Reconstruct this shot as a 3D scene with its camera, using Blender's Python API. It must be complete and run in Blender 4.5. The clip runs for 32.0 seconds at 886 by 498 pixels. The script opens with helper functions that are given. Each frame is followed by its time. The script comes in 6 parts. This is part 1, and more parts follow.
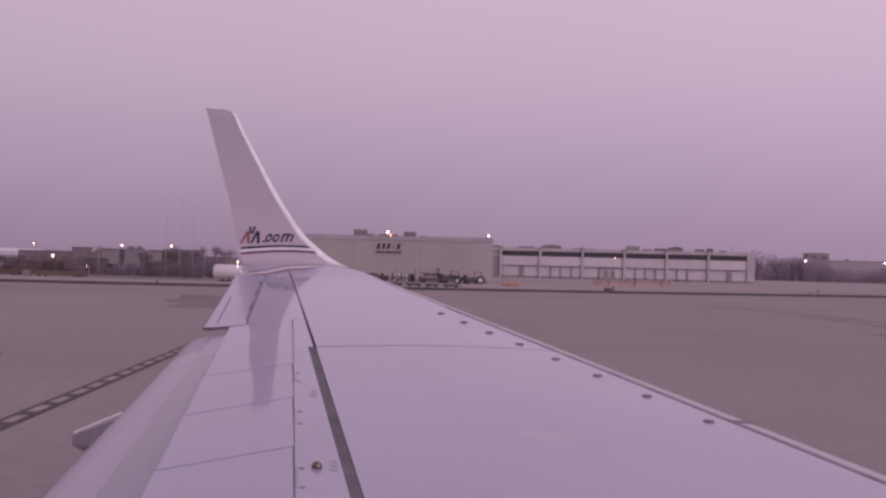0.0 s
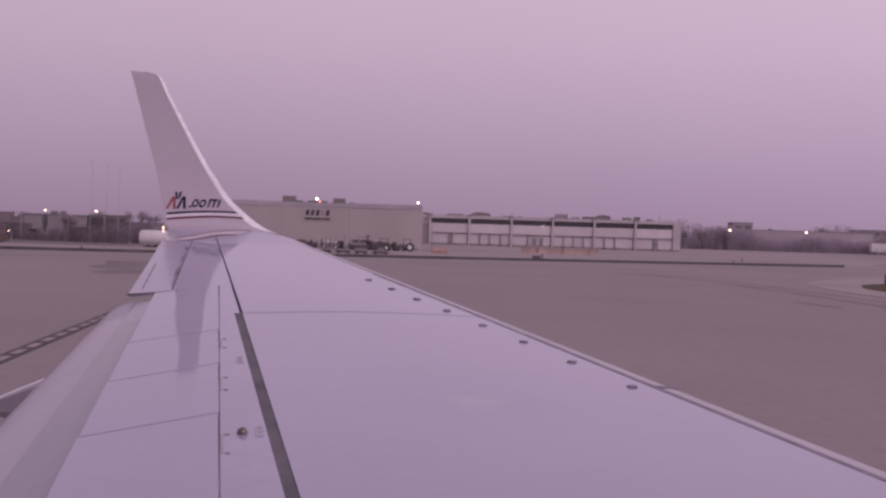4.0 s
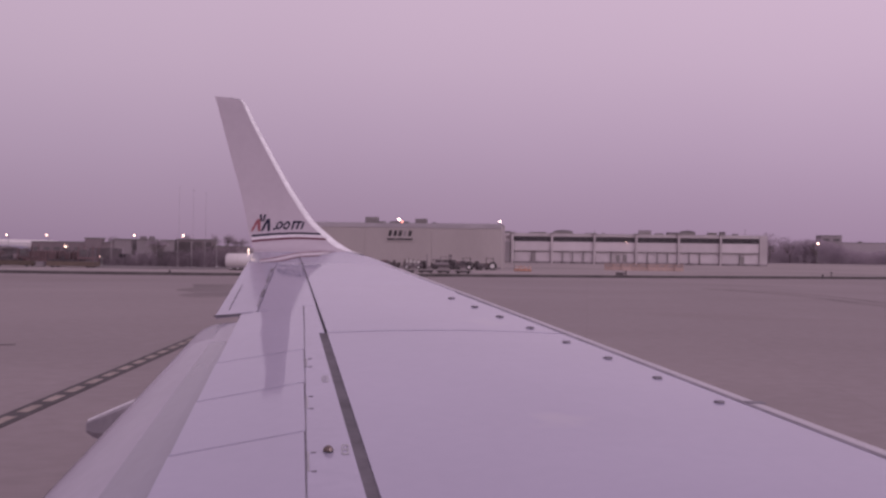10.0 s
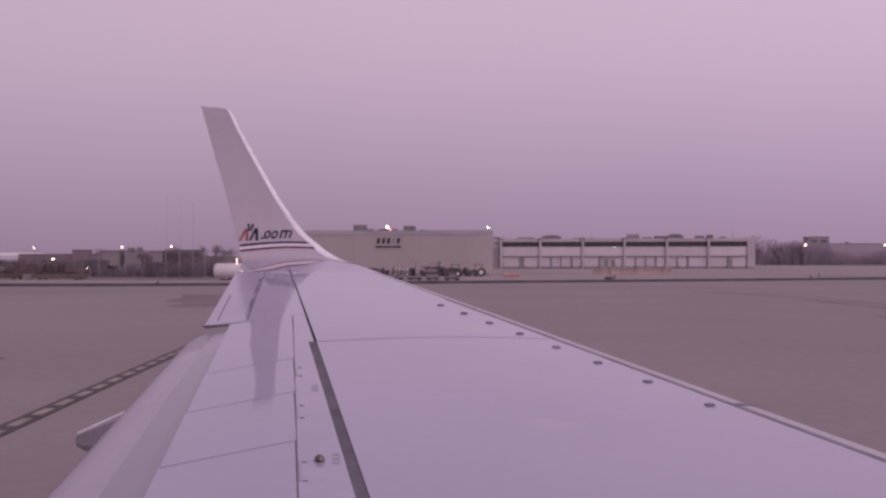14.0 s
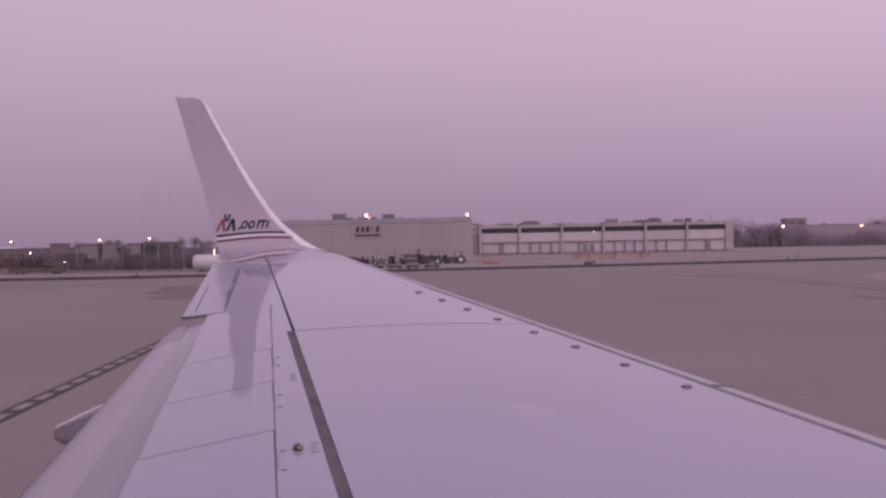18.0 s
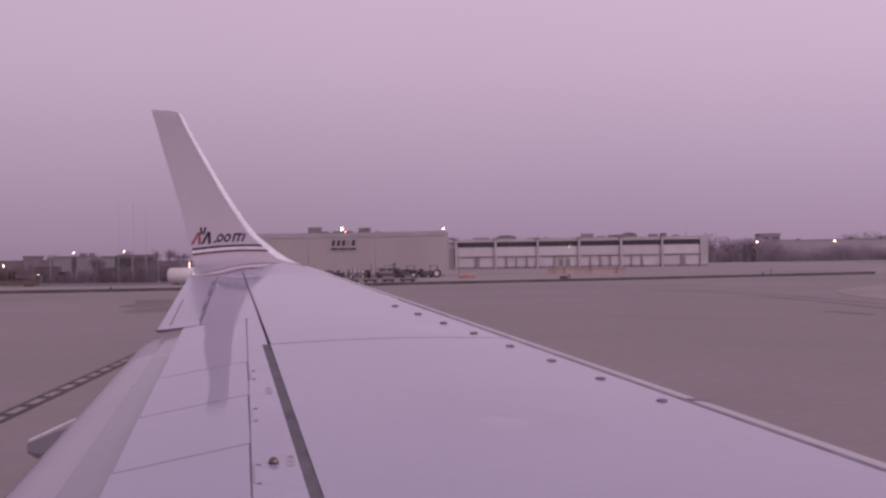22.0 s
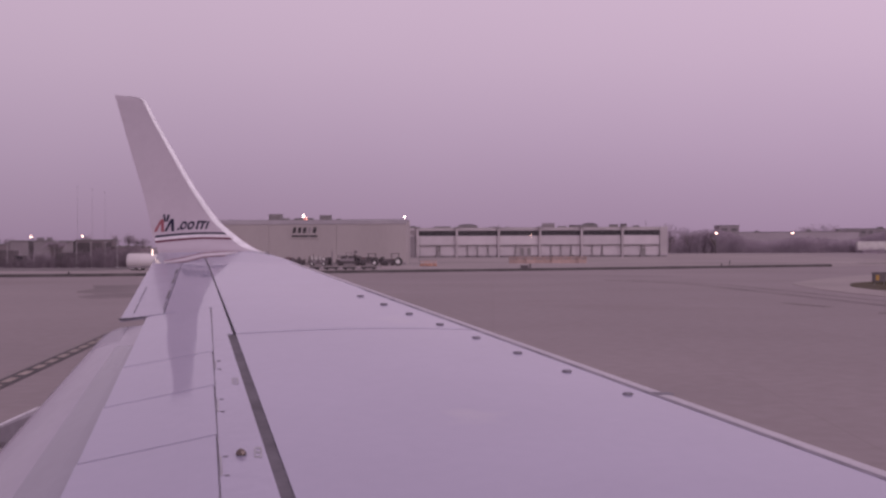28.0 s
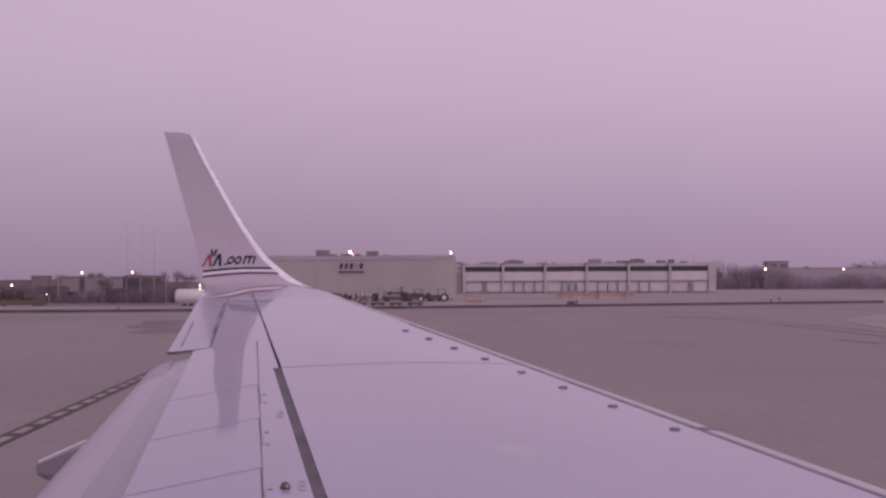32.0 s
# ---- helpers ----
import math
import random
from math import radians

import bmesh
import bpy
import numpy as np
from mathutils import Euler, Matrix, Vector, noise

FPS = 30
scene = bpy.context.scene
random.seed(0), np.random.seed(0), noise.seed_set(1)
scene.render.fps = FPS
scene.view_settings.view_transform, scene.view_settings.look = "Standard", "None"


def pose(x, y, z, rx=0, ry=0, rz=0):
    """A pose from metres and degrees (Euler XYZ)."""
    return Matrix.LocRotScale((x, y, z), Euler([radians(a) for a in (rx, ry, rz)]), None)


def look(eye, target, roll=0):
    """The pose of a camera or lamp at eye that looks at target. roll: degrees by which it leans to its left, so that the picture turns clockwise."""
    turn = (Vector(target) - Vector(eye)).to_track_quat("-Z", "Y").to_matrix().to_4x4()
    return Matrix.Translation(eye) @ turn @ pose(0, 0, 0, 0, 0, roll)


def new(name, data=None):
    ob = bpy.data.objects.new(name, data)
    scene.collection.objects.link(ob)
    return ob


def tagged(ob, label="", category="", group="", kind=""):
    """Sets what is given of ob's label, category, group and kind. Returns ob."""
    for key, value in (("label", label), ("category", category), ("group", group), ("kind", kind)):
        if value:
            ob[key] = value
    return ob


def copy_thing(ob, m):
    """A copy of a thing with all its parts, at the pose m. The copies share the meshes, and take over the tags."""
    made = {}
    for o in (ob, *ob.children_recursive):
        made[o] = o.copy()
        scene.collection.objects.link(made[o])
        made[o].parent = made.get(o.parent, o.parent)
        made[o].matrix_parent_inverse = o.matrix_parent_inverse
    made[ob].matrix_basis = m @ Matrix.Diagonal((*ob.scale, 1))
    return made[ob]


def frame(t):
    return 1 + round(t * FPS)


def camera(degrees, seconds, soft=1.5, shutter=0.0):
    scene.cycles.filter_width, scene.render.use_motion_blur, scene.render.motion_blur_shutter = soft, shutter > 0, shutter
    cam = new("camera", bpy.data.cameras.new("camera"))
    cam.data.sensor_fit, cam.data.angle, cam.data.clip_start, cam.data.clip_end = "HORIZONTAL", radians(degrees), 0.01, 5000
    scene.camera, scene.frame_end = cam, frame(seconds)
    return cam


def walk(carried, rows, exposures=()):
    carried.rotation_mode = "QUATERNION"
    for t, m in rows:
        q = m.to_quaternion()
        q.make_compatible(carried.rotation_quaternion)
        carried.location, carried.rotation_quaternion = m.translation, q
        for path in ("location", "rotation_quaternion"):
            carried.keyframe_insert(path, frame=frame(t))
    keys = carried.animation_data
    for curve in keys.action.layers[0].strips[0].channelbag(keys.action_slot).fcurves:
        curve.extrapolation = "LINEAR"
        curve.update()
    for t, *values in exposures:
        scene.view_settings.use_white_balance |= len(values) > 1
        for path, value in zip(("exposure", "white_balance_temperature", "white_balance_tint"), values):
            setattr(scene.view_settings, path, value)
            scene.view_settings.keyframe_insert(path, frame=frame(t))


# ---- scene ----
from mathutils.bvhtree import BVHTree

# ---- camera ----
cam = camera(40.0, 32.0, soft=2.6)


def shot(x, y, z, yaw, pitch, lean):
    """Pose of the hand-held camera: heading, tilt and lean in degrees."""
    return pose(x, y, z, 90 + pitch, 0, yaw) @ pose(0, 0, 0, 0, 0, -lean)


PATH = [
    (0, -0.019, 0.001, 4.062, 6.250, 0.665, -1.430),
    (0.5, -0.017, 0.011, 4.056, 7.497, -0.563, -0.813),
    (1, -0.032, 0.010, 4.060, 7.025, 1.414, -2.775),
    (1.5, -0.029, -0.002, 4.057, 6.346, 0.075, -3.799),
    (2, -0.026, 0.014, 4.062, 4.798, -0.165, -3.999),
    (2.5, -0.023, 0.011, 4.062, 4.218, -0.283, -4.098),
    (3, -0.013, 0.016, 4.048, 3.804, -0.608, -3.571),
    (3.5, -0.005, 0.007, 4.058, 2.386, -1.067, -1.955),
    (5.5, -0.006, -0.011, 4.057, 5.226, 0.728, -1.036),
    (6, 0.005, -0.004, 4.052, 5.017, 0.665, -0.393),
    (6.5, -0.003, -0.014, 4.040, 5.115, 1.148, -0.021),
    (7, -0.004, -0.008, 4.053, 5.708, 0.565, 0.004),
    (7.5, 0.003, -0.009, 4.045, 5.766, 0.507, -0.254),
    (8, 0.014, -0.012, 4.045, 5.776, 0.123, 0.674),
    (8.5, 0.005, -0.010, 4.049, 5.518, -0.112, 0.554),
    (9, 0.008, -0.010, 4.046, 5.476, 0.060, 0.183),
    (9.5, -0.002, -0.010, 4.043, 5.523, 0.252, -0.308),
    (10, 0.001, -0.014, 4.047, 6.789, 0.022, -0.760),
    (10.5, -0.002, -0.011, 4.052, 6.779, -0.040, -0.413),
    (11, -0.005, -0.011, 4.048, 6.765, 0.061, -0.216),
    (11.5, -0.008, -0.010, 4.048, 6.680, -0.096, -0.261),
    (12, 0.000, -0.012, 4.053, 6.734, -0.282, -0.193),
    (12.5, 0.000, -0.004, 4.047, 6.418, -0.096, 0.276),
    (13, 0.002, -0.008, 4.051, 6.509, 0.295, 0.287),
    (13.5, 0.004, 0.001, 4.046, 6.478, 0.477, 0.230),
    (14, 0.001, -0.008, 4.047, 6.252, 0.347, 0.080),
    (14.5, 0.010, -0.006, 4.041, 6.195, -0.120, 0.724),
    (15, 0.008, -0.003, 4.040, 5.992, -0.381, 0.856),
    (15.5, 0.005, -0.011, 4.044, 5.845, -0.531, 0.169),
    (17.5, 0.009, -0.006, 4.042, 5.431, -0.315, 0.583),
    (18, 0.026, -0.010, 4.042, 5.296, -0.250, 1.040),
    (18.5, 0.018, -0.012, 4.041, 4.789, 0.186, 0.924),
    (19, 0.017, -0.010, 4.041, 4.728, 0.399, 0.671),
    (19.5, 0.017, -0.014, 4.044, 4.784, 0.539, 0.571),
    (20, 0.026, -0.012, 4.036, 4.615, 0.229, 1.065),
    (20.5, 0.025, -0.008, 4.039, 4.614, -0.184, 1.318),
    (21, 0.025, -0.004, 4.036, 4.492, -0.241, 1.335),
    (21.5, 0.029, -0.010, 4.041, 4.106, 0.092, 1.353),
    (22, 0.022, -0.022, 4.040, 4.150, 0.390, 0.853),
    (22.5, 0.013, -0.012, 4.038, 4.637, 0.695, 0.979),
    (23, 0.019, -0.008, 4.042, 5.215, 0.957, 1.712),
    (23.5, 0.025, -0.010, 4.043, 5.120, 1.258, 2.210),
    (24, 0.037, -0.023, 4.036, 4.013, 1.308, 1.559),
    (24.5, 0.032, -0.014, 4.039, 3.907, 0.143, 2.577),
    (25, 0.022, -0.007, 4.061, 4.240, 0.751, 2.008),
    (25.5, 0.032, -0.024, 4.012, 2.143, 2.541, 2.642),
    (27.5, -0.023, -0.031, 4.037, 2.670, 0.946, -1.973),
    (28, -0.028, -0.022, 4.066, 2.325, -0.180, 0.244),
    (28.5, -0.023, -0.016, 4.057, 3.505, -0.719, -0.119),
    (29, -0.030, -0.035, 4.056, 1.379, 0.940, -0.052),
    (29.5, -0.047, -0.022, 4.077, 2.028, -1.115, -1.521),
    (30, -0.043, -0.028, 4.092, 1.599, -1.302, -3.226),
    (30.5, -0.045, -0.018, 4.077, 2.130, -0.537, -1.638),
    (31, -0.038, -0.014, 4.050, 3.764, -1.289, -1.470),
    (31.5, -0.035, 0.002, 4.078, 3.728, 0.023, -0.893),
    (32, -0.017, -0.019, 4.050, 4.498, 1.522, 0.223),
]
walk(cam, [(t, shot(*row)) for t, *row in PATH])

# ---- sky and light: overcast dusk ----
world = bpy.data.worlds.new("dusk_sky")
scene.world = world
world.use_nodes = True
wt = world.node_tree
wt.nodes.clear()
w_out = wt.nodes.new("ShaderNodeOutputWorld")
w_add = wt.nodes.new("ShaderNodeAddShader")
w_cloud = wt.nodes.new("ShaderNodeBackground")
w_air = wt.nodes.new("ShaderNodeBackground")
w_sky = wt.nodes.new("ShaderNodeTexSky")
w_sky.sky_type, w_sky.sun_disc = "NISHITA", False
w_sky.sun_elevation, w_sky.sun_rotation = radians(30), radians(135)
w_air.inputs["Strength"].default_value = 0.004
w_cloud.inputs["Strength"].default_value = 0.90
w_co = wt.nodes.new("ShaderNodeTexCoord")
w_sep = wt.nodes.new("ShaderNodeSeparateXYZ")
w_ramp = wt.nodes.new("ShaderNodeValToRGB")
w_noise = wt.nodes.new("ShaderNodeTexNoise")
w_noise.inputs["Scale"].default_value, w_noise.inputs["Detail"].default_value = 2.2, 3.0
w_mix = wt.nodes.new("ShaderNodeMath")
w_mix.operation = "MULTIPLY_ADD"
w_mix.inputs[1].default_value = 0.05
ramp = w_ramp.color_ramp
ramp.interpolation = "B_SPLINE"
for place, tone in ((0.0, (0.33, 0.219, 0.339)), (0.04, (0.376, 0.252, 0.389)), (0.10, (0.497, 0.343, 0.498)), (0.17, (0.625, 0.449, 0.598)), (0.26, (0.727, 0.53, 0.688)), (1.0, (0.64, 0.475, 0.64))):
    stop = ramp.elements[0] if place == 0 else ramp.elements[-1] if place == 1 else ramp.elements.new(place)
    stop.position, stop.color = place, (*tone, 1)
wt.links.new(w_co.outputs["Generated"], w_sep.inputs[0])
wt.links.new(w_co.outputs["Generated"], w_noise.inputs["Vector"])
wt.links.new(w_noise.outputs[0], w_mix.inputs[0])
wt.links.new(w_sep.outputs["Z"], w_mix.inputs[2])
wt.links.new(w_mix.outputs[0], w_ramp.inputs[0])
wt.links.new(w_ramp.outputs[0], w_cloud.inputs[0])
# the cloud cover is a little brighter towards the nose of the aircraft
w_side = wt.nodes.new("ShaderNodeMath")
w_side.operation = "MULTIPLY_ADD"
w_side.inputs[1].default_value, w_side.inputs[2].default_value = 0.18, 0.865
wt.links.new(w_sep.outputs["X"], w_side.inputs[0])
wt.links.new(w_side.outputs[0], w_cloud.inputs["Strength"])
wt.links.new(w_sky.outputs[0], w_air.inputs[0])
wt.links.new(w_cloud.outputs[0], w_add.inputs[0])
wt.links.new(w_air.outputs[0], w_add.inputs[1])
wt.links.new(w_add.outputs[0], w_out.inputs[0])

sun = new("sun", bpy.data.lights.new("sun", "SUN"))
sun.data.energy, sun.data.angle, sun.data.color = 1.1, radians(60), (1.0, 0.84, 0.95)
sun.matrix_world = look((60, -60, 50), (0, 10, 0))


# ---- materials ----
def mat(name, color, rough=0.6, metal=0.0, big=0.15, fine=0.08, scale=0.5, fine_scale=12.0, bump=0.0, stretch=(1, 1, 1), spec=0.5, vary=0.0, dirt=None, emit=0.0):
    """A painted, worn or grainy surface: one base colour broken by stains and grain at two sizes."""
    m = bpy.data.materials.new(name)
    m.use_nodes = True
    n, l = m.node_tree.nodes, m.node_tree.links
    b = n["Principled BSDF"]
    co = n.new("ShaderNodeTexCoord")
    mp = n.new("ShaderNodeMapping")
    mp.inputs["Scale"].default_value = stretch
    l.new(co.outputs["Object"], mp.inputs[0])
    value = None
    for amount, size, detail in ((big, scale, 5.0), (fine, fine_scale, 3.0)):
        t = n.new("ShaderNodeTexNoise")
        t.inputs["Scale"].default_value, t.inputs["Detail"].default_value = size, detail
        l.new(mp.outputs[0], t.inputs["Vector"])
        r = n.new("ShaderNodeMapRange")
        r.inputs[1].default_value, r.inputs[2].default_value = 0.3, 0.7
        r.inputs[3].default_value, r.inputs[4].default_value = 1 - amount, 1 + amount
        l.new(t.outputs[0], r.inputs[0])
        if value is None:
            value, grain = r.outputs[0], t
        else:
            k = n.new("ShaderNodeMath")
            k.operation = "MULTIPLY"
            l.new(value, k.inputs[0])
            l.new(r.outputs[0], k.inputs[1])
            value, grain = k.outputs[0], t
    if vary:
        oi = n.new("ShaderNodeObjectInfo")
        r = n.new("ShaderNodeMapRange")
        r.inputs[3].default_value, r.inputs[4].default_value = 1 - vary, 1 + vary
        l.new(oi.outputs["Random"], r.inputs[0])
        k = n.new("ShaderNodeMath")
        k.operation = "MULTIPLY"
        l.new(value, k.inputs[0])
        l.new(r.outputs[0], k.inputs[1])
        value = k.outputs[0]
    mul = n.new("ShaderNodeVectorMath")
    mul.operation = "SCALE"
    mul.inputs[0].default_value = color
    l.new(value, mul.inputs["Scale"])
    out = mul.outputs[0]
    if dirt:
        t = n.new("ShaderNodeTexNoise")
        t.inputs["Scale"].default_value, t.inputs["Detail"].default_value = dirt[1], 6.0
        l.new(mp.outputs[0], t.inputs["Vector"])
        r = n.new("ShaderNodeMapRange")
        r.inputs[1].default_value, r.inputs[2].default_value = dirt[2], dirt[2] + 0.18
        l.new(t.outputs[0], r.inputs[0])
        mx = n.new("ShaderNodeMix")
        mx.data_type = "RGBA"
        l.new(r.outputs[0], mx.inputs[0])
        l.new(out, mx.inputs[6])
        mx.inputs[7].default_value = (*dirt[0], 1)
        out = mx.outputs[2]
    l.new(out, b.inputs["Base Color"])
    b.inputs["Roughness"].default_value = rough
    b.inputs["Metallic"].default_value = metal
    b.inputs["Specular IOR Level"].default_value = spec
    if bump:
        bp = n.new("ShaderNodeBump")
        bp.inputs["Strength"].default_value, bp.inputs["Distance"].default_value = bump, 0.02
        l.new(grain.outputs[0], bp.inputs["Height"])
        l.new(bp.outputs[0], b.inputs["Normal"])
    if emit:
        b.inputs["Emission Color"].default_value = (*color, 1)
        b.inputs["Emission Strength"].default_value = emit
    return m


def concrete_slabs(name, color, slab, joint):
    """Apron concrete: slabs with faint tarred joints, oil and rubber stains, grain."""
    m = mat(name, color, rough=0.85, big=0.09, fine=0.06, scale=0.035, fine_scale=1.7, bump=0.15, spec=0.25, dirt=((color[0] * 0.72, color[1] * 0.7, color[2] * 0.7), 0.018, 0.56))
    n, l = m.node_tree.nodes, m.node_tree.links
    b = n["Principled BSDF"]
    src = b.inputs["Base Color"].links[0].from_socket
    co = n.new("ShaderNodeTexCoord")
    br = n.new("ShaderNodeTexBrick")
    br.offset = 0.0
    br.inputs["Scale"].default_value = 1.0
    br.inputs["Brick Width"].default_value, br.inputs["Row Height"].default_value = slab, slab
    br.inputs["Mortar Size"].default_value = joint
    br.inputs["Color1"].default_value = (1.015, 1.015, 1.015, 1)
    br.inputs["Color2"].default_value = (0.985, 0.985, 0.985, 1)
    br.inputs["Mortar"].default_value = (0.94, 0.94, 0.94, 1)
    l.new(co.outputs["Object"], br.inputs["Vector"])
    mx = n.new("ShaderNodeMix")
    mx.data_type, mx.blend_type = "RGBA", "MULTIPLY"
    mx.inputs[0].default_value = 1.0
    l.new(src, mx.inputs[6])
    l.new(br.outputs["Color"], mx.inputs[7])
    l.new(mx.outputs[2], b.inputs["Base Color"])
    return m


WHITE_PAINT = mat("white_wing_paint", (0.340, 0.319, 0.42), rough=0.06, big=0.03, fine=0.012, scale=0.7, fine_scale=9, spec=0.5, dirt=((0.39, 0.372, 0.425), 0.9, 0.66))
FLAP_PAINT = mat("flap_paint", (0.29, 0.266, 0.326), rough=0.2, big=0.07, fine=0.03, scale=1.1, fine_scale=14, spec=0.55, stretch=(1, 0.25, 1))
AILERON_PAINT = mat("aileron_paint", (0.345, 0.324, 0.415), rough=0.2, big=0.04, fine=0.02, scale=0.8, fine_scale=9, spec=0.5)
GREY_PANEL = mat("grey_wing_panel", (0.340, 0.319, 0.418), rough=0.08, big=0.06, fine=0.03, scale=0.9, spec=0.55)
BARE_METAL = mat("bare_slat_metal", (0.50, 0.475, 0.51), rough=0.36, metal=0.6, big=0.06, fine=0.05, scale=1.4, fine_scale=22)
DARK_SEAL = mat("dark_rubber_seal", (0.105, 0.096, 0.112), rough=0.75, big=0.25, scale=3.0)
LINE_SEAL = mat("panel_joint_sealant", (0.19, 0.175, 0.205), rough=0.7, big=0.3, scale=4.0)
MARK_GREY = mat("stencil_grey", (0.33, 0.32, 0.35), rough=0.6)
WINGLET_PAINT = mat("winglet_grey_paint", (0.415, 0.362, 0.41), rough=0.22, big=0.04, fine=0.02, scale=0.8, spec=0.45)
NAVY = mat("navy_stripe_paint", (0.018, 0.016, 0.04), rough=0.6, big=0.1, spec=0.2)
RED = mat("red_stripe_paint", (0.25, 0.06, 0.08), rough=0.4, big=0.1)
MAROON = mat("maroon_stripe_paint", (0.12, 0.026, 0.055), rough=0.55, big=0.1, spec=0.25)
DULL_RED = mat("faded_red_stripe_paint", (0.19, 0.10, 0.135), rough=0.45, big=0.1)
# white for bright edges: winglet nose highlight and fairing ridge put into colour
SHEEN_WHITE = mat("white_sheen_paint", (0.78, 0.76, 0.79), rough=0.35, big=0.05)
BRASS = mat("brass_dome", (0.18, 0.142, 0.13), rough=0.22, metal=0.7)
NAV_GLOW = mat("nav_light_glow", (1.0, 0.74, 0.62), emit=3.0)
# grey a little darker than the wing, for the shaded fairing side
FAIRING_SHADE = mat("fairing_shade_grey", (0.30, 0.275, 0.31), rough=0.45, big=0.12, fine=0.06, scale=1.5)
PALE_STRIPE = mat("pale_stripe_paint", (0.60, 0.56, 0.60), rough=0.4, big=0.05)

APRON = concrete_slabs("apron_concrete", (0.242, 0.207, 0.211), 7.6, 0.035)
SHOULDER = mat("pale_shoulder_concrete", (0.30, 0.264, 0.258), rough=0.9, big=0.12, fine=0.06, scale=0.05, fine_scale=1.2, spec=0.2, bump=0.1)
ROADSTRIP = mat("service_road_concrete", (0.275, 0.24, 0.237), rough=0.9, big=0.14, fine=0.06, scale=0.03, fine_scale=0.8, spec=0.2)
TAR = mat("dark_tar", (0.075, 0.066, 0.068), rough=0.85, big=0.3, fine=0.15, scale=0.25, fine_scale=3, spec=0.25)
RUBBER_STAIN = mat("rubber_stained_concrete", (0.168, 0.145, 0.143), rough=0.85, big=0.2, fine=0.1, scale=0.12, fine_scale=2, spec=0.2)
OIL_STAIN = mat("faint_oil_stain", (0.188, 0.16, 0.164), rough=0.85, big=0.2, fine=0.1, scale=0.12, fine_scale=2, spec=0.2)
CABIN_PAINT = mat("fuselage_paint", (0.55, 0.53, 0.56), rough=0.3, big=0.05, fine=0.02, scale=0.5)
LOT_ASPHALT = mat("worn_asphalt", (0.155, 0.138, 0.14), rough=0.9, big=0.2, fine=0.1, scale=0.08, fine_scale=2, spec=0.2)
GRASS_SOIL = mat("dry_turf_soil", (0.088, 0.073, 0.052), rough=0.95, big=0.28, fine=0.2, scale=0.06, fine_scale=1.4, spec=0.1, dirt=((0.062, 0.052, 0.037), 0.03, 0.5))
GRASS_BLADE = mat("dry_grass_blades", (0.10, 0.086, 0.05), rough=0.95, big=0.3, fine=0.2, scale=0.08, spec=0.1)
YELLOW_LINE = mat("faded_yellow_paint", (0.42, 0.26, 0.10), rough=0.8, big=0.3, fine=0.2, scale=0.7, fine_scale=6)
DASH_PALE = mat("faded_pale_yellow_paint", (0.27, 0.225, 0.20), rough=0.8, big=0.25, fine=0.2, scale=0.9, fine_scale=8)
BLACK_LINE = mat("black_marking_border", (0.052, 0.044, 0.048), rough=0.85, big=0.3, scale=0.6)

# hall and terminal wall colours are shifted to purple to stand for haze
CREAM_WALL = mat("cream_metal_cladding", (0.35, 0.307, 0.308), rough=0.6, big=0.07, fine=0.03, scale=0.12, fine_scale=3, stretch=(1, 1, 0.2))
CREAM_TRIM = mat("grey_parapet_trim", (0.34, 0.305, 0.335), rough=0.6, big=0.1, scale=0.2)
DOCK_WALL = mat("pale_precast_wall", (0.42, 0.372, 0.39), rough=0.75, big=0.1, fine=0.04, scale=0.15)
DOCK_WHITE = mat("white_dock_door", (0.505, 0.45, 0.478), rough=0.55, big=0.06, fine=0.03, scale=0.3, vary=0.08)
DOCK_FRAME = mat("grey_dock_frame", (0.235, 0.21, 0.214), rough=0.7, big=0.1)
DARK_GLASS = mat("dark_clerestory_glass", (0.05, 0.045, 0.05), rough=0.2, big=0.2, scale=0.2)
ROOF_GREY = mat("grey_roof_felt", (0.17, 0.155, 0.155), rough=0.85, big=0.15, scale=0.1)
ROOF_UNIT = mat("grey_roof_plant_metal", (0.18, 0.16, 0.168), rough=0.6, big=0.15, scale=0.6, vary=0.25)
# dark steel and loader red are lightened, haze being put into the colour
DARK_STEEL = mat("dark_equipment_paint", (0.098, 0.079, 0.088), rough=0.6, big=0.25, scale=0.8, vary=0.3)
TYRE = mat("tyre_rubber", (0.045, 0.04, 0.043), rough=0.8, big=0.15, scale=3)
HUB = mat("pale_wheel_hub", (0.55, 0.52, 0.52), rough=0.5, big=0.1)
TANK_WHITE = mat("white_tank_paint", (0.62, 0.58, 0.59), rough=0.4, big=0.08, fine=0.04, scale=0.5, stretch=(0.3, 1, 1), dirt=((0.42, 0.38, 0.37), 0.7, 0.62))
VEHICLE_WHITE = mat("dirty_white_vehicle_paint", (0.52, 0.49, 0.48), rough=0.5, big=0.12, scale=0.6, vary=0.15)
LOADER_YELLOW = mat("weathered_loader_paint", (0.108, 0.08, 0.066), rough=0.65, big=0.2, fine=0.1, scale=0.6, vary=0.25)
LOADER_RED = mat("dull_red_equipment_paint", (0.125, 0.078, 0.086), rough=0.65, big=0.25, scale=0.7, vary=0.3)
CAB_GLASS = mat("dark_cab_glass", (0.03, 0.03, 0.035), rough=0.15)
ORANGE = mat("faded_orange_plastic", (0.315, 0.222, 0.2), rough=0.6, big=0.2, scale=0.8, vary=0.15)
CONE_ORANGE = mat("traffic_cone_plastic", (0.42, 0.215, 0.15), rough=0.55, big=0.15, scale=1.2, vary=0.15)
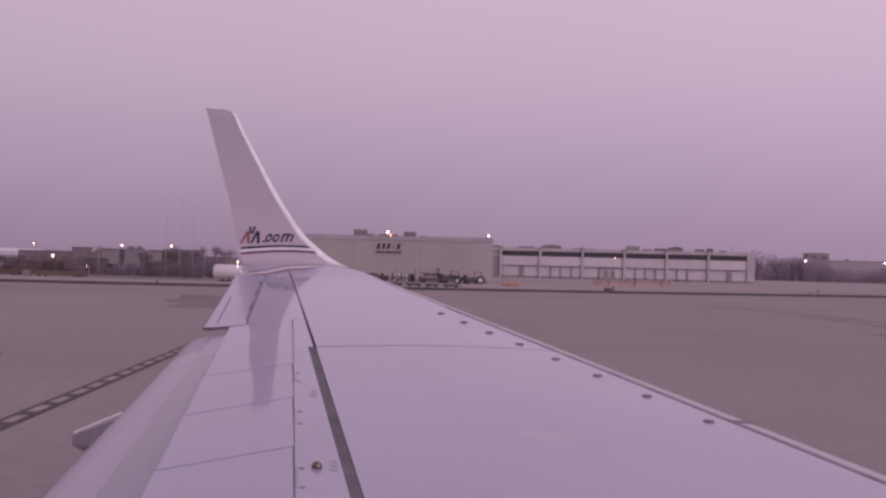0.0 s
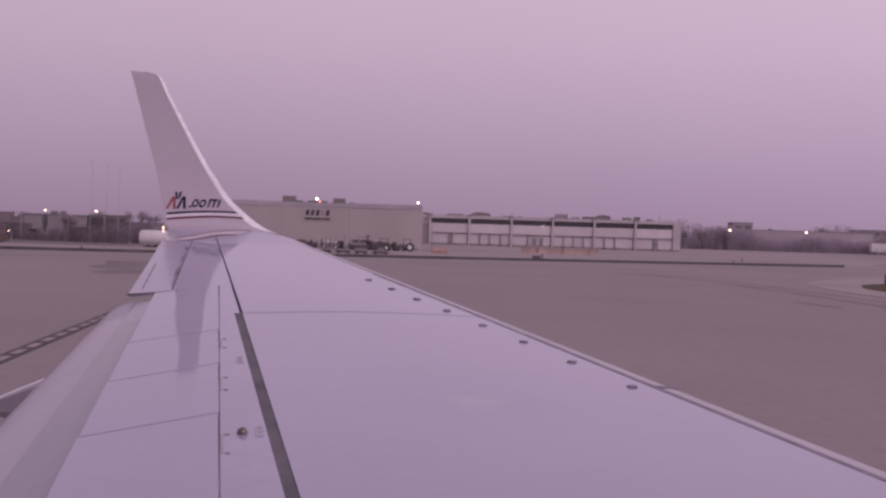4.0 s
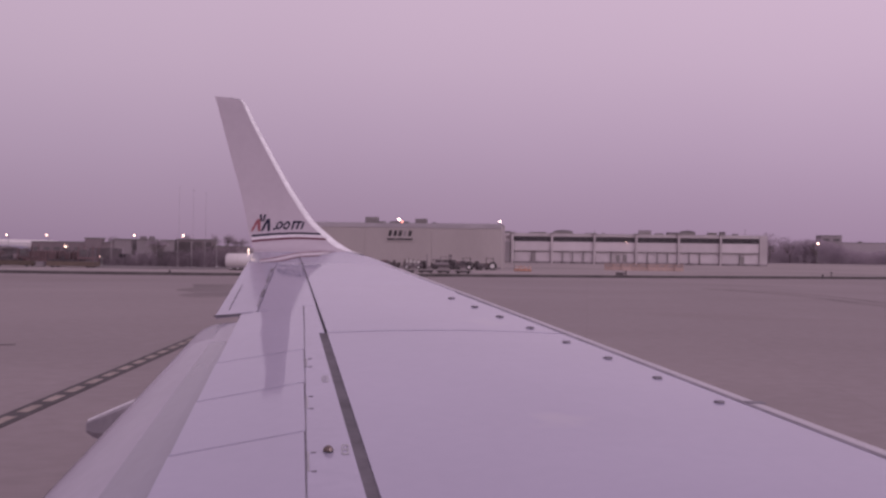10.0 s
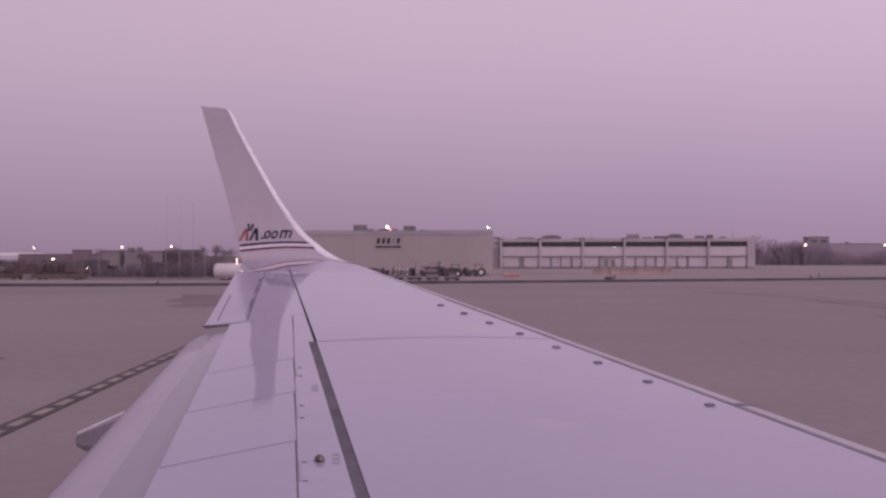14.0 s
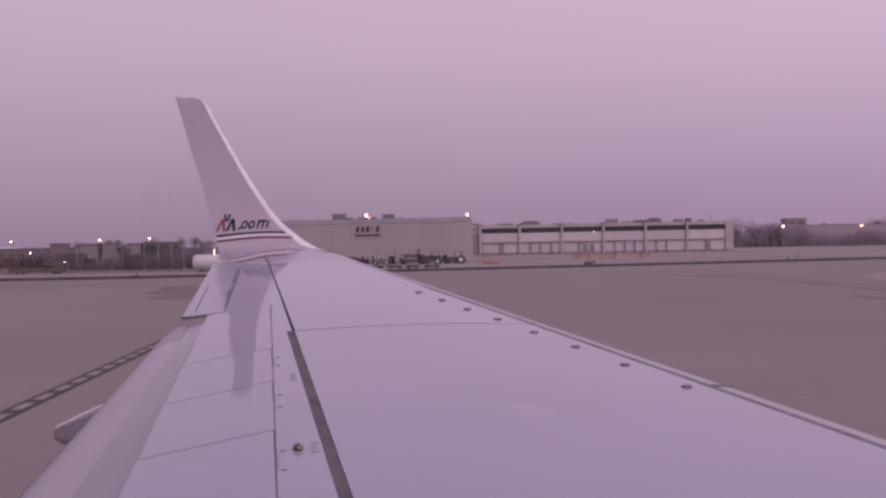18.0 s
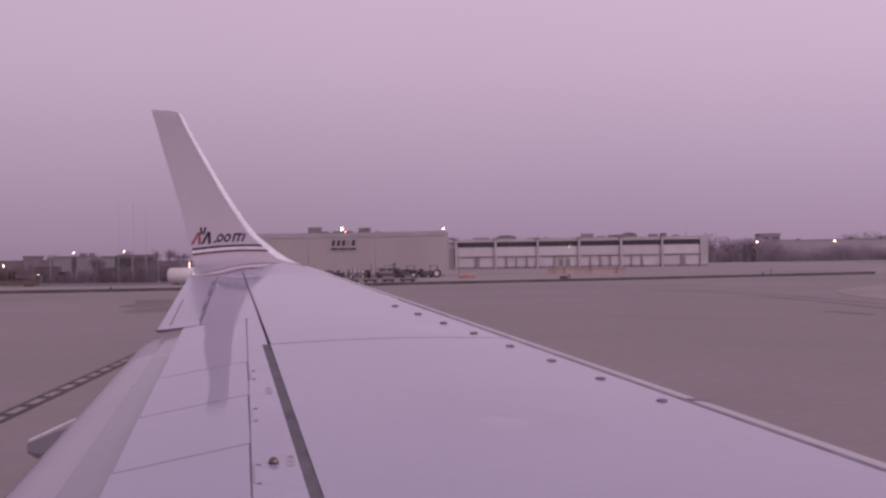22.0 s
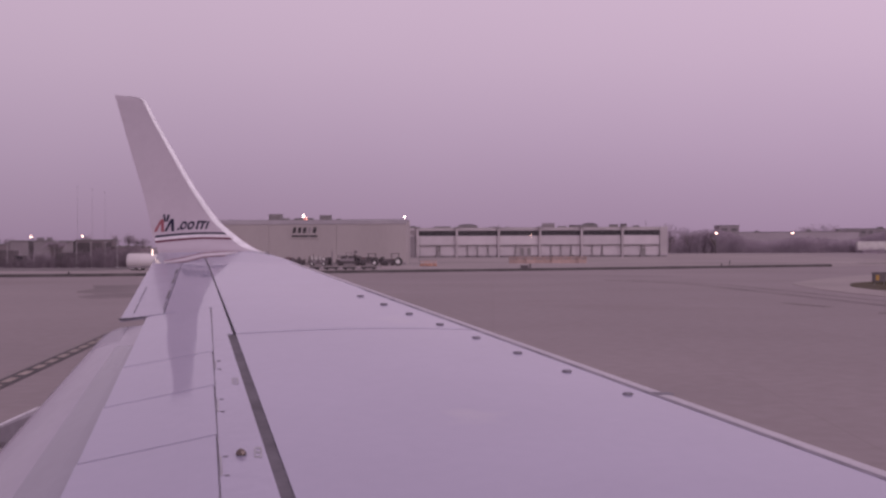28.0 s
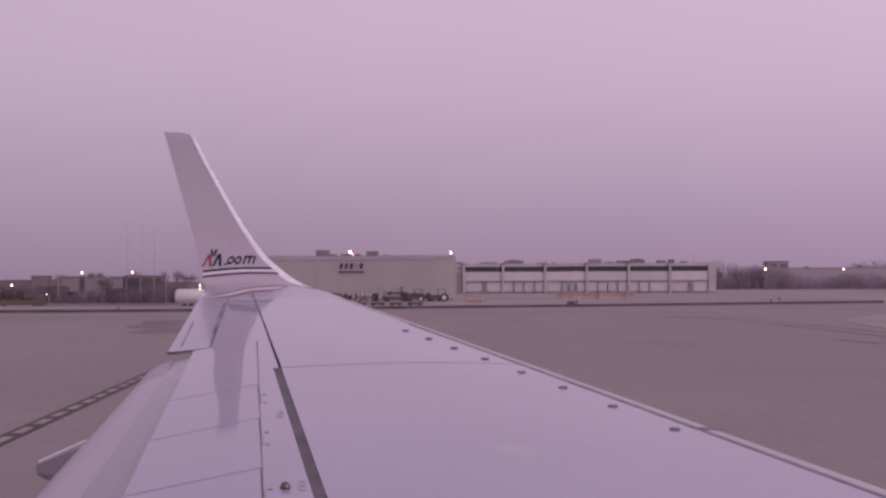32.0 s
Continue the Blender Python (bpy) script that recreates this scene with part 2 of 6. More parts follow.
SIGN_YELLOW = mat("taxi_sign_yellow", (0.38, 0.22, 0.05), rough=0.6, big=0.15, scale=0.9)
# the walls down to the hangar have haze mixed into their base colours
BROWN_WALL = mat("brown_brick_wall", (0.20, 0.16, 0.176), rough=0.85, big=0.15, fine=0.1, scale=0.2, fine_scale=4, vary=0.15)
GREY_WALL = mat("weathered_grey_wall", (0.24, 0.208, 0.225), rough=0.8, big=0.12, scale=0.15, vary=0.12)
FAR_WALL = mat("distant_grey_wall", (0.235, 0.202, 0.222), rough=0.85, big=0.1, scale=0.05, vary=0.12)
HAZE_PALE_WALL = mat("haze_paled_wall", (0.34, 0.295, 0.325), rough=0.8, big=0.08, scale=0.06, vary=0.06)
HANGAR_WALL = mat("dark_hangar_wall", (0.185, 0.155, 0.174), rough=0.8, big=0.12, scale=0.08)
PALE_POLE = mat("pale_painted_pole", (0.31, 0.275, 0.295), rough=0.6, big=0.1)
POLE = mat("galvanised_pole", (0.25, 0.235, 0.24), rough=0.55, metal=0.4, big=0.1)
BARK = mat("bare_winter_bark", (0.15, 0.125, 0.125), rough=0.95, big=0.25, scale=0.6)
# twig colours are paled so that they carry the haze
TWIG = mat("haze_paled_twigs", (0.39, 0.33, 0.38), rough=0.95, big=0.3, fine=0.2, scale=0.15, fine_scale=2)
SCRUB = mat("dark_scrub_twigs", (0.20, 0.162, 0.188), rough=0.95, big=0.3, fine=0.2, scale=0.2, fine_scale=2)
for leafless in (TWIG, SCRUB):
    # translucency lifts the dark inner twigs, standing in for distance haze
    tn, tl = leafless.node_tree.nodes, leafless.node_tree.links
    gleam = tn.new("ShaderNodeBsdfTranslucent")
    blend = tn.new("ShaderNodeMixShader")
    blend.inputs[0].default_value = 0.45
    tl.new(tn["Principled BSDF"].inputs["Base Color"].links[0].from_socket, gleam.inputs[0])
    tl.new(tn["Principled BSDF"].outputs[0], blend.inputs[1])
    tl.new(gleam.outputs[0], blend.inputs[2])
    tl.new(blend.outputs[0], tn["Material Output"].inputs[0])
# flap nose grey, its dark reflection put into the base colour
FLAP_GREY = mat("flap_nose_reflection_grey", (0.205, 0.194, 0.243), rough=0.10, big=0.08, fine=0.03, scale=1.1, fine_scale=14, spec=0.5, stretch=(1, 0.25, 1))
WINDOW_DULL = mat("dull_window_glass", (0.11, 0.10, 0.105), rough=0.3, big=0.2, scale=0.3)
LAMP_WARM = mat("sodium_lamp_glow", (1.0, 0.62, 0.50), emit=8.0)
LAMP_WHITE = mat("white_floodlight_glow", (1.0, 0.76, 0.70), emit=9.0)
RED_FLARE = mat("red_flare_glow", (1.0, 0.30, 0.22), emit=5.0)
TAIL_DARK = mat("dark_tail_paint", (0.07, 0.06, 0.075), rough=0.4, big=0.1)


# ---- builders ----
def add_box(bm, x0, x1, y0, y1, z0, z1, bevel=0.0):
    """A box, its upright edges chamfered when bevel is given."""
    if bevel <= 0:
        v = [bm.verts.new(c) for c in ((x0, y0, z0), (x1, y0, z0), (x1, y1, z0), (x0, y1, z0), (x0, y0, z1), (x1, y0, z1), (x1, y1, z1), (x0, y1, z1))]
        for f in ((0, 3, 2, 1), (4, 5, 6, 7), (0, 1, 5, 4), (1, 2, 6, 5), (2, 3, 7, 6), (3, 0, 4, 7)):
            bm.faces.new([v[i] for i in f])
        return
    b = bevel
    rings = []
    for z, s in ((z0, b), (z0 + b, 0), (z1 - b, 0), (z1, b)):
        a0, a1, c0, c1 = x0 + s, x1 - s, y0 + s, y1 - s
        rings.append([bm.verts.new((px, py, z)) for px, py in ((a0 + b, c0), (a1 - b, c0), (a1, c0 + b), (a1, c1 - b), (a1 - b, c1), (a0 + b, c1), (a0, c1 - b), (a0, c0 + b))])
    for lo, hi in zip(rings, rings[1:]):
        for i in range(8):
            bm.faces.new((lo[i], lo[(i + 1) % 8], hi[(i + 1) % 8], hi[i]))
    bm.faces.new(rings[0][::-1])
    bm.faces.new(rings[-1])


def add_tube(bm, a, b, r0, r1=None, sides=10):
    """A round bar from a to b."""
    a, b = Vector(a), Vector(b)
    r1 = r0 if r1 is None else r1
    q = (b - a).to_track_quat("Z", "Y")
    rings = []
    for p, r in ((a, r0), (b, r1)):
        rings.append([bm.verts.new(p + q @ Vector((r * math.cos(k * math.tau / sides), r * math.sin(k * math.tau / sides), 0))) for k in range(sides)])
    for i in range(sides):
        bm.faces.new((rings[0][i], rings[0][(i + 1) % sides], rings[1][(i + 1) % sides], rings[1][i]))
    bm.faces.new(rings[0][::-1])
    bm.faces.new(rings[1])


def add_lathe(bm, a, b, profile, sides=16):
    """A turned body along a to b: profile of (share of the length, radius)."""
    a, b = Vector(a), Vector(b)
    q = (b - a).to_track_quat("Z", "Y")
    rings = []
    for s, r in profile:
        p = a.lerp(b, s)
        rings.append([bm.verts.new(p + q @ Vector((r * math.cos(k * math.tau / sides), r * math.sin(k * math.tau / sides), 0))) for k in range(sides)])
    for lo, hi in zip(rings, rings[1:]):
        for i in range(sides):
            bm.faces.new((lo[i], lo[(i + 1) % sides], hi[(i + 1) % sides], hi[i]))
    bm.faces.new(rings[0][::-1])
    bm.faces.new(rings[-1])


def mesh_of(name, bm, material, smooth=False):
    bmesh.ops.recalc_face_normals(bm, faces=bm.faces)
    me = bpy.data.meshes.new(name)
    bm.to_mesh(me)
    bm.free()
    me.materials.append(material)
    if smooth:
        for p in me.polygons:
            p.use_smooth = True
    return me


def part(name, bm, material, parent, label="", smooth=False):
    ob = new(name, mesh_of(name, bm, material, smooth))
    ob.parent = parent
    return tagged(ob, label)


def thing(name, x, y, z, label, category, group="", kind="", turn=0):
    ob = new(name)
    ob.empty_display_size = 0.3
    ob.matrix_basis = pose(x, y, z, 0, 0, turn)
    return tagged(ob, label, category, group, kind)


def solo(name, bm, material, label, category, kind="", smooth=False):
    return tagged(new(name, mesh_of(name, bm, material, smooth)), label, category, "", kind)


def boxes(*dims, bevel=0.0):
    bm = bmesh.new()
    for d in dims:
        add_box(bm, *d, bevel=bevel)
    return bm


def tube(*args, **kw):
    bm = bmesh.new()
    add_tube(bm, *args, **kw)
    return bm


def lathe(*args, **kw):
    bm = bmesh.new()
    add_lathe(bm, *args, **kw)
    return bm


def sheet(points, z, thick=0.02):
    """A thin slab on the ground with the outline given."""
    bm = bmesh.new()
    top = [bm.verts.new((x, y, z)) for x, y in points]
    low = [bm.verts.new((x, y, z - thick)) for x, y in points]
    bm.faces.new(top)
    for i in range(len(points)):
        j = (i + 1) % len(points)
        bm.faces.new((top[i], low[i], low[j], top[j]))
    return bm


def ribbon(line, width, z, thick=0.02):
    """A band of the given width along a line of points."""
    pts = [Vector(p) for p in line]
    left, right = [], []
    for i, p in enumerate(pts):
        d = (pts[min(i + 1, len(pts) - 1)] - pts[max(i - 1, 0)]).normalized()
        n = Vector((-d.y, d.x)) * width / 2
        left.append(p + n)
        right.append(p - n)
    bm = bmesh.new()
    rows = [[bm.verts.new((q.x, q.y, zz)) for q in side] for side in (left, right) for zz in (z, z - thick)]
    lt, lb, rt, rb = rows
    for i in range(len(pts) - 1):
        bm.faces.new((lt[i], lt[i + 1], rt[i + 1], rt[i]))
        bm.faces.new((lb[i], lb[i + 1], lt[i + 1], lt[i]))
        bm.faces.new((rt[i], rt[i + 1], rb[i + 1], rb[i]))
    bm.faces.new((lt[0], rt[0], rb[0], lb[0]))
    bm.faces.new((lt[-1], lb[-1], rb[-1], rt[-1]))
    return bm


def smooth_line(points, steps=8):
    """A gentle curve through the points."""
    pts = [Vector(p) for p in points]
    out = []
    for i in range(len(pts) - 1):
        p0, p1, p2, p3 = pts[max(i - 1, 0)], pts[i], pts[i + 1], pts[min(i + 2, len(pts) - 1)]
        for k in range(steps):
            t = k / steps
            out.append(0.5 * (2 * p1 + (p2 - p0) * t + (2 * p0 - 5 * p1 + 4 * p2 - p3) * t * t + (3 * p1 - p0 - 3 * p2 + p3) * t ** 3))
    out.append(pts[-1])
    return [(p.x, p.y) for p in out]


# ---- ground ----
bm = bmesh.new()
ring = [bm.verts.new((4300 * math.cos(k * math.tau / 48), 4300 * math.sin(k * math.tau / 48), 0)) for k in range(48)]
bm.faces.new(ring)
solo("ground", bm, APRON, "grey concrete airport apron with faint slab joints and stains", "ground", "structure")

# pale service road and the dark raised edge in front of the cargo buildings
EDGE = smooth_line([(-420, 158), (-260, 158), (-150, 158.5), (-88, 159.5), (-64, 161), (-46, 166), (-26, 177), (6, 191), (40, 208), (60, 218)])
road_poly = EDGE + [(75, 226), (90, 260), (100, 330), (120, 500), (-420, 500)]
solo("service_road", sheet([(x, y + 0.4) for x, y in road_poly], 0.03, 0.03), ROADSTRIP, "pale concrete service road behind the apron edge", "road", "structure")
bm = bmesh.new()
for (x0, y0), (x1, y1) in zip(EDGE, EDGE[1:]):
    a = [bm.verts.new((x, y + dy, z)) for x, y in ((x0, y0), (x1, y1)) for dy, z in ((0, 0), (0.08, 0.36), (0.55, 0.40), (0.6, 0))]
    for i in range(3):
        bm.faces.new((a[i], a[i + 4], a[i + 5], a[i + 1]))
bmesh.ops.remove_doubles(bm, verts=bm.verts, dist=0.01)
solo("kerb", bm, TAR, "dark weathered raised kerb along the apron edge", "kerb", "structure")
solo("road_edge_band", ribbon([(x, y + 20) for x, y in EDGE[:-6]], 9.0, 0.045), ROADSTRIP, "pale concrete band beside the dark kerb", "pavement", "structure")

solo("equipment_lot", sheet(smooth_line([(-86, 203), (-74, 201.5), (-64, 207), (-70, 232), (-84, 262), (-112, 268), (-106, 240), (-92, 215), (-86, 203)], 5), 0.05, 0.03), LOT_ASPHALT, "dark worn asphalt under the parked ramp equipment", "pavement", "structure")

# taxiway shoulder and the dry grass field
near_edge = smooth_line([(35, 121), (33.2, 112), (34.2, 98), (36.5, 84), (40.5, 66), (43.5, 52), (46, 36), (50, 10), (60, -30)])
far_edge = smooth_line([(35, 121), (38.5, 128), (52, 141), (70, 158), (112, 188), (190, 230), (420, 320)])
solo("pale_shoulder", sheet(smooth_line([(34, 134), (30.2, 124), (28.8, 108), (30, 90), (32.2, 70), (33.8, 50), (36, 30), (40, 5), (52, -32)]) + [(75, -32)] + [(460, 310)] + smooth_line([(420, 350), (190, 262), (112, 215), (66, 180), (44, 152), (34, 134)]), 0.035, 0.03), SHOULDER, "pale worn concrete taxiway shoulder round the grass", "pavement", "structure")
solo("grass_field", sheet(near_edge + [(420, -30)] + far_edge[::-1][:-1], 0.06, 0.05), GRASS_SOIL, "dry brown winter turf between the taxiways", "grass", "structure")

# painted and worn marks on the concrete
edge_line = thing("holding_line", 0, 0, 0, "black-edged painted line with pale dashes across the apron", "road marking", kind="structure")
LINE_A, LINE_B = Vector((-11.85, 17.5)), Vector((-17.93, 57.5))
line_way = (LINE_B - LINE_A).normalized()
part("black_border", ribbon([LINE_A, LINE_B], 0.62, 0.02), BLACK_LINE, edge_line, "black painted border")
k = 0.1
while k < (LINE_B - LINE_A).length - 1:
    a = LINE_A + line_way * k
    part("dash", ribbon([a, a + line_way * 1.3], 0.27, 0.026, 0.005), DASH_PALE, edge_line)
    k += 2.05
solo("drain_cover", ribbon([(-24.6, 45.5), (-23.6, 45.9), (-22.7, 46.4)], 0.2, 0.02), TAR, "dark narrow drain slot in the apron", "drain", "structure")
solo("dark_stain", sheet(smooth_line([(-42, 126), (-38.5, 116), (-37.5, 108), (-34, 103), (-33.5, 97), (-30.5, 93.5), (-28.5, 96), (-29, 104), (-28.6, 111), (-32.5, 118), (-35, 127), (-42, 126)], 5), 0.012, 0.01), OIL_STAIN, "dark oily stain on the concrete", "stain", "structure")
for dx, w in ((0.0, 0.9), (2.6, 0.6)):
    solo("tar_band", ribbon(smooth_line([(13 + dx, 140), (20 + dx, 124), (22.4 + dx, 107), (24.4 + dx, 92), (26.0 + dx, 76), (27.4 + dx, 60), (28.2 + dx, 44), (28.6 + dx, 20)]), w, 0.014, 0.01), OIL_STAIN, "faint dark rubber-stained band along the taxiway", "road marking", "structure")
for x0, y0, x1, y1, w in ((20.0, 84.2, 21.5, 78.8, 0.6), (22.7, 71.9, 24.3, 64.7, 0.6), (25.6, 58.8, 27.2, 51.6, 0.6), (28.2, 44.9, 30.0, 37.7, 0.6)):
    solo("rubber_streak", ribbon([(x0, y0), (x1, y1)], w, 0.018, 0.01), RUBBER_STAIN, "dark worn dash on the concrete", "road marking", "structure")
for line, w in (([(12.0, 32.2), (15.4, 31.9), (19.4, 33.3), (24, 36)], 0.35), ([(14.2, 30.2), (16.6, 29.9), (20.2, 33.2)], 0.28), ([(14.6, 33.6), (18.6, 34.6), (23, 37.4)], 0.28)):
    solo("yellow_line", ribbon(smooth_line(line), w, 0.022, 0.008), YELLOW_LINE, "faded yellow painted guide line", "road marking", "structure")
solo("pale_path", sheet([(52.5, 131.5), (54.2, 132.5), (57.6, 118), (54.6, 117.2)], 0.085, 0.03), SHOULDER, "pale concrete strip crossing the grass", "pavement", "structure")
solo("far_taxiway", ribbon(smooth_line([(70, 262), (110, 268), (160, 290), (240, 330), (420, 420)]), 26, 0.05, 0.03), SHOULDER, "pale distant taxiway beyond the grass", "pavement", "structure")
solo("far_tar_edge", ribbon(smooth_line([(74, 248), (112, 254), (162, 275), (240, 312), (420, 398)]), 3.0, 0.075, 0.03), TAR, "dark edge of the distant taxiway", "pavement", "structure")

# ---- the aircraft wing ----
RISE = math.tan(radians(6.3))


def wz(y):
    """Height of the flat upper skin."""
    return 3.95 + RISE * (y - 15.6)


def le(y):
    return -3.19 + 0.514 * (16.29 - y)


def slat_back(y):
    return le(y) - 0.082 - 0.007 * max(0.0, 12 - y)


def spar(y):
    return -2.17 - (y - 10.03) * 0.2842 if y > 10.03 else -2.17 + (10.03 - y) * 0.2793


def hinge(y):
    return -1.35 - 0.2405 * (y - 5.82)


def spoiler_back(y):
    return -2.11 - 0.2045 * (y - 5.78)


def trail(y):
    return -4.24 + 0.2095 * (14.95 - y)


def flap_back(y):
    return -2.785 - 0.156 * (y - 6.07)


def camber(x, y):
    """How far the broad upper skin bulges between the slat and the spar."""
    u = (slat_back(y) - x) / (slat_back(y) - spar(y))
    return 0.026 * math.sin(math.pi * u) * max(0.0, min(1.0, (13.0 - y) / 2.6)) if 0 < u < 1 else 0.0


def plate(corners, thick=0.03, lift=0.0, cut=6, bulge=False):
    """A skin panel that lies on the wing: four corners in plan, counter-clockwise."""
    bm = bmesh.new()
    (ax, ay), (bx, by), (cx, cy), (dx, dy) = corners
    grid = []
    for i in range(cut + 1):
        u = i / cut
        row = []
        for j in range(cut + 1):
            v = j / cut
            x = (ax * (1 - u) + bx * u) * (1 - v) + (dx * (1 - u) + cx * u) * v
            y = (ay * (1 - u) + by * u) * (1 - v) + (dy * (1 - u) + cy * u) * v
            row.append(bm.verts.new((x, y, wz(y) + lift + (camber(x, y) if bulge else 0.0))))
        grid.append(row)
    for i in range(cut):
        for j in range(cut):
            bm.faces.new((grid[i][j], grid[i + 1][j], grid[i + 1][j + 1], grid[i][j + 1]))
    rim = [grid[i][0] for i in range(cut + 1)] + [grid[cut][j] for j in range(1, cut + 1)] + [grid[i][cut] for i in range(cut - 1, -1, -1)] + [grid[0][j] for j in range(cut - 1, 0, -1)]
    low = [bm.verts.new(v.co - Vector((0, 0, thick))) for v in rim]
    for i in range(len(rim)):
        j = (i + 1) % len(rim)
        bm.faces.new((rim[i], low[i], low[j], rim[j]))
    return bm


ROOT, TIP = -3.0, 14.75


def droop(x, y):
    """How far the skin curves down behind the spar, fading out towards the tip."""
    s = max(0.0, spar(y) - x)
    fall = 0.13 * s * s if s < 0.6 else 0.0468 + 0.156 * (s - 0.6)
    return fall * max(0.0, min(1.0, (TIP - y) / 3.5))


def line_up(x, y):
    """Where a flat plan point lies on the drooped rear skin, scaled about the seat to keep its place in the camera's
    view.
    """
    k = 1.0
    for _ in range(8):
        k = 1.0 + droop(x * k, y * k) / 1.822
    return Vector((x * k, y * k, wz(y * k) - droop(x * k, y * k)))


def wing_part(name, bm, material, label="", smooth=False):
    """A part of the wing; whatever lies behind the spar follows the curved skin, kept in line with the camera's view.
    """
    for v in bm.verts:
        x, y, z = v.co
        if x < spar(y):
            w = max(0.0, min(1.0, (y - 3.5) / 2))
            plain = Vector((x, y, z - droop(x, y)))
            v.co = plain.lerp(line_up(x, y) + Vector((0, 0, z - wz(y))), w) if w > 0 else plain
    return part(name, bm, material, wing, label, smooth)


wing = thing("aircraft_wing", 0, 8, 0, "white airliner wing with blended winglet and dark panel joints", "aircraft wing")
wing.matrix_basis = Matrix.Identity(4)

# lower body that carries the skin panels
bm = bmesh.new()
rows = []
for i in range(13):
    y = ROOT + (TIP - ROOT) * i / 12
    d = 0.16 + 0.035 * (TIP - y)
    x0, x1 = le(y) - 0.03, (trail(y) + 0.10 if y > 10.9 else spoiler_back(y) + 0.05)
    z = wz(y)
    prof = ((x0, z - 0.075), (x0 - 0.05, z - 0.02), (x0 * 0.9 + x1 * 0.1, z - 0.02), (x1, z - 0.02), (x1, z - 0.05), (x0 * 0.35 + x1 * 0.65, z - d), (x0 * 0.75 + x1 * 0.25, z - d), (x0 - 0.04, z - 0.13))
    rows.append([bm.verts.new((x, y, zz)) for x, zz in prof])
for a, b in zip(rows, rows[1:]):
    for i in range(8):
        bm.faces.new((a[i], a[(i + 1) % 8], b[(i + 1) % 8], b[i]))
bm.faces.new(rows[0])
bm.faces.new(rows[-1][::-1])
wing_part("wing_box", bm, LINE_SEAL, "dark structure under the skin panels")

J = 10.03
part("skin_panel", plate([(slat_back(ROOT) - 0.012, ROOT), (slat_back(J + 0.16) - 0.012, J + 0.16), (spar(J - 0.02) + 0.004, J - 0.02), (spar(ROOT) + 0.004, ROOT)], cut=28, bulge=True), WHITE_PAINT, wing, "broad white upper skin panel")
part("skin_panel", plate([(slat_back(J + 0.185) - 0.012, J + 0.185), (slat_back(TIP) - 0.004, TIP), (spar(TIP) + 0.007, TIP), (spar(J + 0.012) + 0.008, J + 0.012)], cut=28, bulge=True), WHITE_PAINT, wing, "white upper skin panel towards the tip")

# leading-edge slats with a rounded nose
for y0, y1 in ((ROOT, 2.2), (2.215, 7.88), (7.9, 11.9), (11.92, TIP)):
    bm = bmesh.new()
    rows = []
    for i in range(7):
        y = y0 + (y1 - y0) * i / 6
        back, front, z = slat_back(y), le(y), wz(y)
        w = front - back
        rows.append([bm.verts.new((x, y, zz)) for x, zz in ((back, z - 0.025), (back, z + 0.002), (back + 0.55 * w, z + 0.003), (back + 0.85 * w, z - 0.006), (front, z - 0.03), (front + 0.006, z - 0.06), (front - 0.02, z - 0.10), (back, z - 0.15))])
    for a, b in zip(rows, rows[1:]):
        for i in range(8):
            bm.faces.new((a[i], a[(i + 1) % 8], b[(i + 1) % 8], b[i]))
    bm.faces.new(rows[0])
    bm.faces.new(rows[-1][::-1])
    part("slat", bm, BARE_METAL, wing, "rounded bare-metal leading edge")
part("slat_joint", plate([(le(7.86) - 0.005, 7.86), (le(7.92) - 0.005, 7.92), (slat_back(7.92), 7.92), (slat_back(7.86), 7.86)], 0.004, 0.006, 1), LINE_SEAL, wing, "dark joint between two slats")
part("slat_gap", plate([(slat_back(ROOT), ROOT), (slat_back(12.5), 12.5), (slat_back(12.5) - 0.035, 12.5), (slat_back(ROOT) - 0.055, ROOT)], 0.004, 0.0035, 12), LINE_SEAL, wing, "dark joint behind the leading edge")

# fixed panel between the spar gap and the spoiler hinge
wing_part("trailing_panel", plate([(spar(ROOT) - 0.072, ROOT), (spar(J) - 0.066, J), (hinge(J) + 0.004, J), (hinge(ROOT) + 0.004, ROOT)], cut=8), GREY_PANEL)
wing_part("trailing_panel", plate([(spar(J) - 0.018, J), (spar(11.5) - 0.014, 11.5), (hinge(11.5) + 0.004, 11.5), (hinge(J) + 0.004, J)], lift=-0.001, cut=4), GREY_PANEL)
wing_part("spar_gap", plate([(spar(ROOT) + 0.003, ROOT), (spar(J) + 0.003, J), (spar(J) - 0.064, J), (spar(ROOT) - 0.071, ROOT)], 0.01, -0.006, 8), DARK_SEAL, "broad dark gap between the skin panels")

# strip added near the surface so the shaded hinge gap is not black
wing_part("hinge_gap_strip", plate([(hinge(ROOT) + 0.003, ROOT), (hinge(11.45) + 0.003, 11.45), (hinge(11.45) - 0.004, 11.45), (hinge(ROOT) - 0.004, ROOT)], 0.008, -0.004, 8), LINE_SEAL, "dark strip added in the spoiler hinge gap to lighten its shade")

